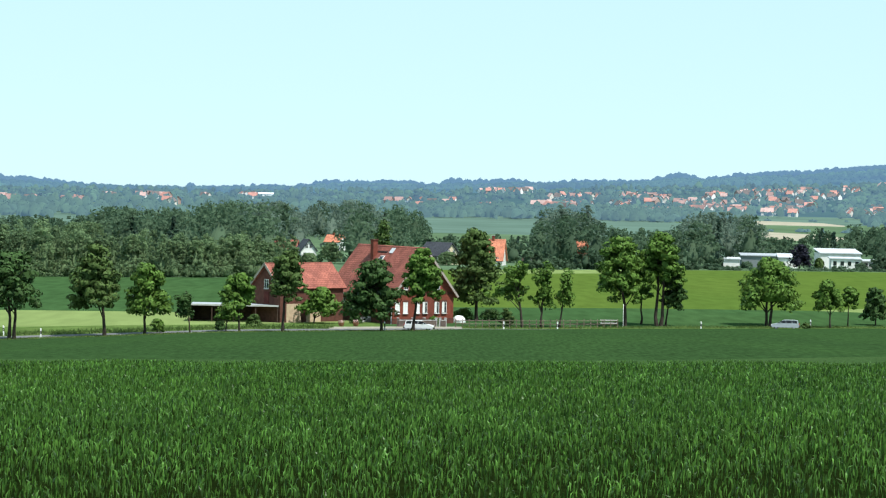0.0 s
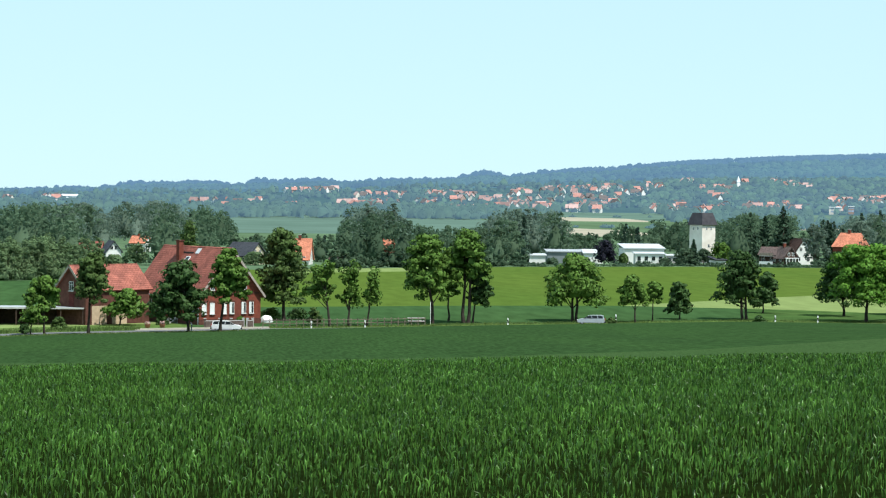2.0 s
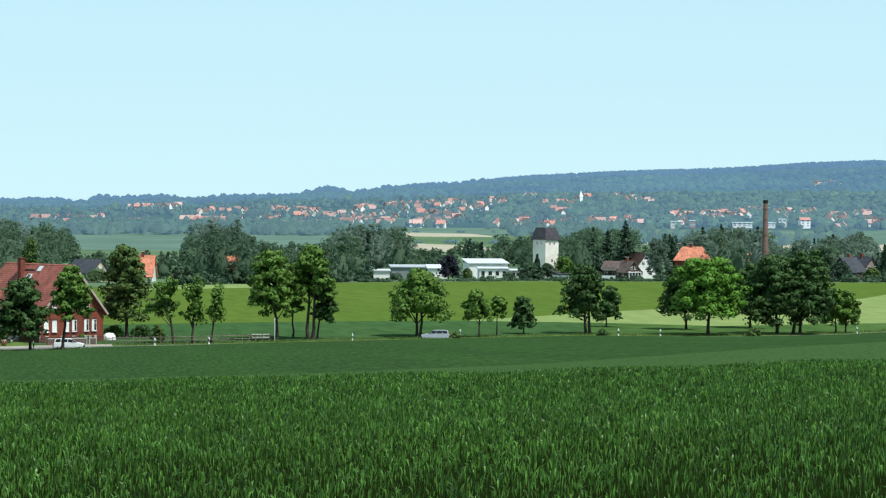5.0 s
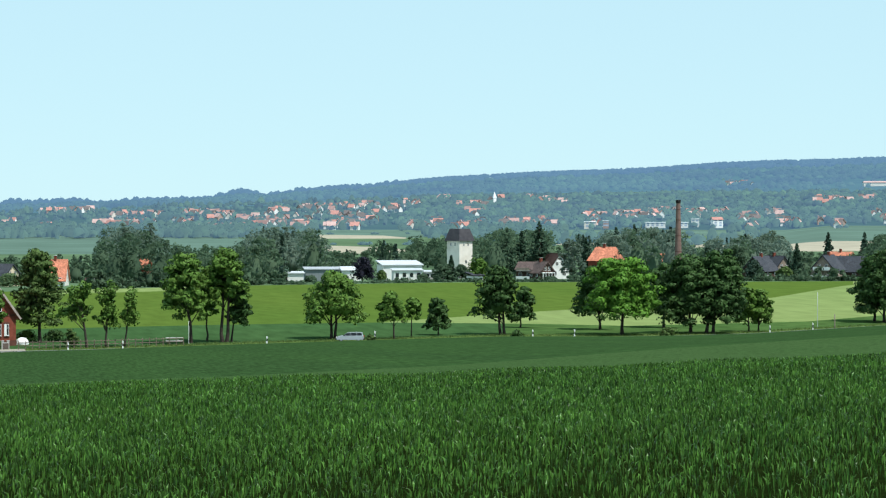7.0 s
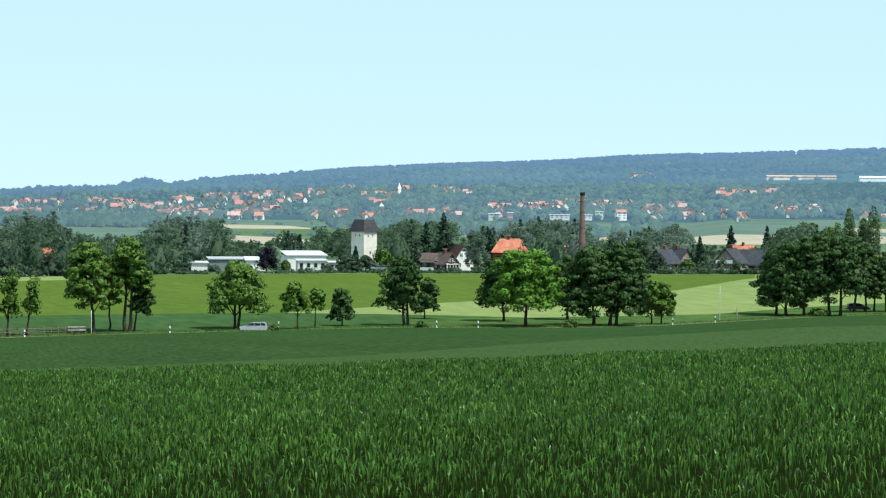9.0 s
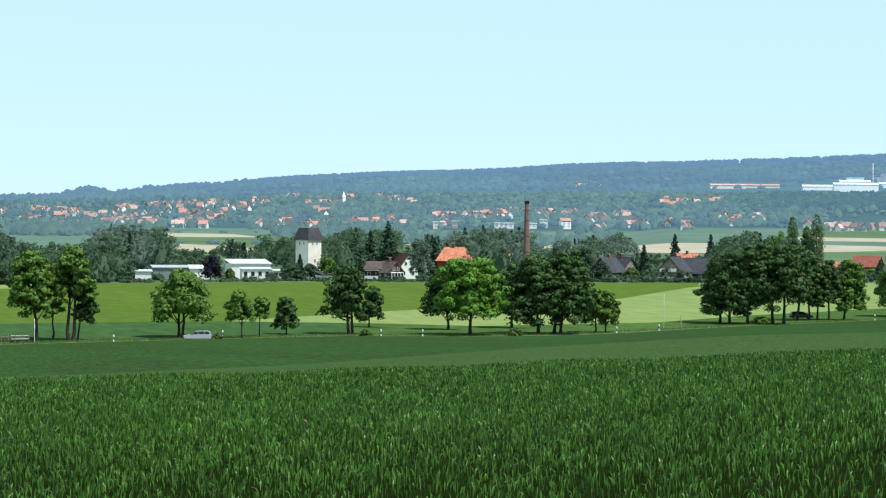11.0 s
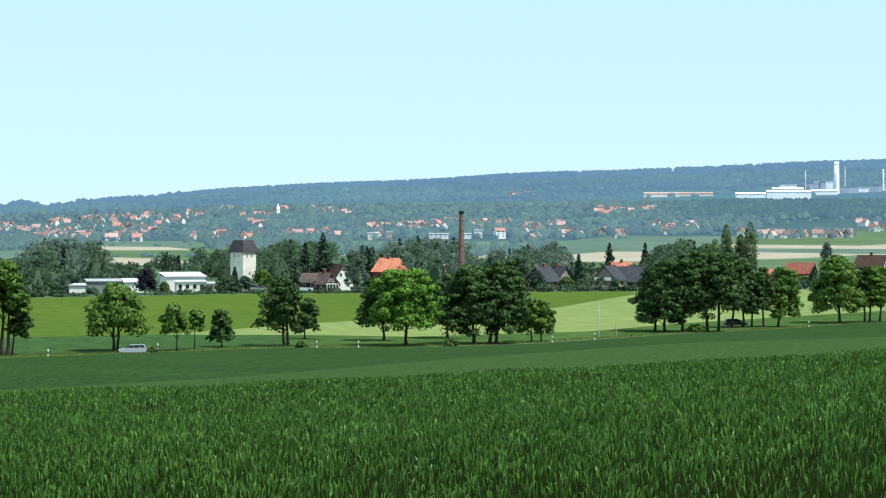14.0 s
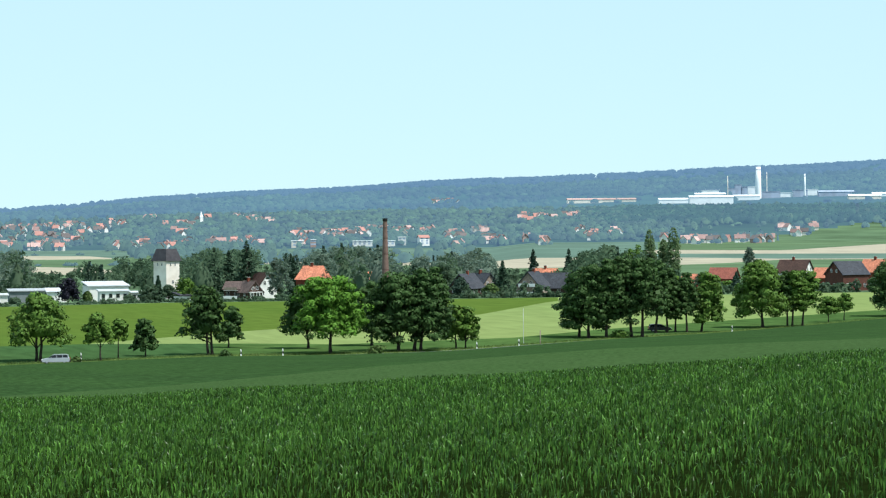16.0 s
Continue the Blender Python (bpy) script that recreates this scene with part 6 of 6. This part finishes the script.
car(7.74, 1.6, M_CARSILVER, 178, "silver estate car driving on the country road")
car(21.28, 22.0, M_CARDARK, 8, "dark car parked beneath the roadside trees")


def verge_grass():
    """Tall grasses and weeds on the verges either side of the road."""
    rng = np.random.default_rng(31)
    n = 46000
    az = rng.uniform(-12, 30, n)
    road = 19.5 / np.tan(np.radians(-np.interp(az, ROAD_AZ, ROAD)))
    near = rng.uniform(size=n) < 0.62
    r = road + np.where(near, -(3.3 + (np.interp(az, BANK_AZ, BANK) - 3.2) * rng.uniform(0, 1, n) ** 2.0), rng.uniform(3.2, 8.5, n))
    keep = ~((az > -2.4) & (az < 0.5) & ~near)
    az, r = az[keep], r[keep]
    gap = road[keep] - r
    h = 1.05 * rng.uniform(0.12, 0.62, len(r)) ** 1.3 * np.where(near[keep], np.where(az < 0.3, 0.40, 0.13), np.where(az < 0.3, 1.0, 0.55))
    z = np.where(near[keep], -19.5 + (np.interp(az, BANK_AZ, BANK_Z) + 19.5) * (road[keep] - r - 3) / (np.interp(az, BANK_AZ, BANK) - 3), -19.53) + EYE
    a = np.radians(az)
    p = np.stack([r * np.sin(a), r * np.cos(a), z], 1)
    t = rng.uniform(0, np.pi, len(r))
    side = np.stack([np.cos(t), np.sin(t), np.zeros(len(r))], 1) * rng.uniform(0.03, 0.08, (len(r), 1))
    lean = rng.normal(0, 0.2, (len(r), 3)) * np.array([1, 1, 0])
    up = np.stack([np.zeros(len(r)), np.zeros(len(r)), h], 1)
    v = np.stack([p - side, p + side, p + up * 0.9 + lean + side * 0.4, p + up + lean - side * 0.3], 1).reshape(-1, 3)
    ob = raw("verge_grass", v, np.arange(len(v)).reshape(-1, 4), [M_GRASS])
    tagged(ob, "tall uneven grass and weeds along the road verges", "grass", kind="stuff")


verge_grass()

# ---- single trees of the village: bearing, distance, height, width
POINTED_TREES = [
    (12.00, 760, 17.0, 12.0, M_SPRUCE, "cone", "tall dark spruce behind the village houses"),
    (11.60, 778, 14.0, 9.0, M_SPRUCE, "cone", "dark spruce between two taller ones"),
    (11.27, 765, 15.0, 10.0, M_SPRUCE, "cone", "dark spruce behind the village houses"),
    (13.05, 765, 12.0, 6.0, M_SPRUCE, "cone", "dark conifer beside a white house"),
    (17.76, 752, 10.5, 6.4, M_SPRUCE, "cone", "dark spruce in a village garden"),
    (18.45, 900, 13.0, 8.0, M_SPRUCE_MID, "cone", "spruce standing behind village roofs"),
    (19.25, 900, 13.0, 8.0, M_SPRUCE_MID, "cone", "spruce standing behind village roofs"),
    (21.07, 930, 19.6, 5.6, M_WOOD_NEAR, "column", "tall slim Lombardy poplar"),
    (21.60, 930, 20.2, 6.2, M_WOOD_NEAR, "column", "tall slim Lombardy poplar"),
    (21.38, 935, 16.0, 5.4, M_WOOD_NEAR, "column", "slim Lombardy poplar between taller ones"),
    (23.0, 790, 6.0, 4.6, M_SPRUCE_MID, "cone", "dark conifer before a brick house"),
    (10.02, 722, 7.4, 3.6, M_SPRUCE, "cone", "dark young conifer before the tower"),
    (6.95, 790, 9.0, 5.0, M_SPRUCE_MID, "cone", "dark spruce behind the works halls"),
]
GARDEN_BUSHES = [
    (8.02, 722, 7.0, 6.6, M_LEAF_PURPLE, "round", "dark purple copper beech beside the white halls"),
    (10.62, 730, 6.6, 7.0, M_LEAF, "round", "fresh green bush beside the tower"),
    (16.80, 738, 6.0, 5.0, M_SPRUCE_MID, "round", "dark garden tree before a grey-roofed house"),
    (17.5, 738, 4.0, 5.0, M_LEAF_OLIVE, "round", "grey-green garden tree before village houses"),
    (-2.98, 640, 3.9, 5.0, M_WOOD_NEAR, "round", "leafy garden tree before a white gable house"),
    (-2.50, 692, 5.6, 7.0, M_WOOD_NEAR, "round", "leafy garden tree before a small white house"),
    (0.15, 688, 3.6, 6.0, M_WOOD_NEAR, "round", "garden shrubs before a slate-roofed house"),
    (1.02, 684, 3.6, 5.0, M_WOOD_NEAR, "round", "garden shrubs before a white house"),
    (8.45, 724, 3.2, 2.8, M_LEAF_OLIVE, "round", "brownish bush before the white hall"),
    (9.38, 722, 2.0, 3.2, M_WOOD_MID, "round", "low garden bush before the office wing"),
    (9.86, 722, 5.0, 8.0, M_WOOD_MID, "round", "dense dark shrubs between hall and tower"),
    (6.85, 722, 1.7, 3.4, M_WOOD_MID, "round", "low bush before the grey hall"),
    (7.60, 720, 2.0, 3.0, M_WOOD_MID, "round", "low bush before the grey hall"),
    (10.25, 736, 4.6, 5.0, M_WOOD_MID, "round", "dark shrubs at the foot of the tower"),
    (8.95, 735, 2.6, 3.2, M_LEAF_OLIVE, "round", "brownish bush before the white hall"),
    (-1.30, 640, 12.5, 6.0, M_LEAF_OLIVE, "oval", "brownish tree behind the farmhouse roof"),
]
ROUND_TREES = [
    (12.72, 740, 12.2, 8.8, M_WILLOW, "oval", "large grey-green willow beside a white house"),
    (16.45, 770, 10.0, 8.0, M_WOOD_MID, "round", "dark leafy tree among village gardens"),
    (20.10, 850, 15.0, 10.0, M_WOOD_MID, "round", "broad dark tree behind the roadside trees"),
    (20.75, 870, 14.5, 9.0, M_LEAF, "round", "broad green tree behind the roadside trees"),
    (23.30, 900, 13.0, 6.0, M_WILLOW, "oval", "thin crowned tree before the straw fields"),
    (18.56, 742, 3.5, 2.2, M_LEAF_RED, "round", "reddish garden shrub before the grey house"),
    (22.3, 800, 5.5, 7.0, M_WOOD_MID, "round", "leafy garden tree before brick houses"),
    (23.35, 815, 6.0, 6.5, M_WOOD_MID, "round", "leafy garden tree before brick houses"),
    (22.8, 800, 3.2, 7.0, M_LEAF, "round", "broad garden shrub before brick houses"),
    (2.75, 1000, 17.0, 10.0, M_WILLOW, "oval", "tall pale willow in the valley"),
    (3.25, 1010, 16.5, 10.0, M_WILLOW, "oval", "tall pale willow in the valley"),
    (6.35, 980, 15.0, 11.0, M_WILLOW, "round", "broad pale willow in the valley"),
]
for i, (az, r, h, w, mat, kind, label) in enumerate(POINTED_TREES + GARDEN_BUSHES + ROUND_TREES):
    tree(az, r, h, w, h * 0.10, mat, kind, clumps={"cone": 120, "column": 240}.get(kind, 80), count=3200 if kind in ("cone", "column") else 2000, leaf=0.32, seed=500 + i, label=label, size=(0.5, 1.0))
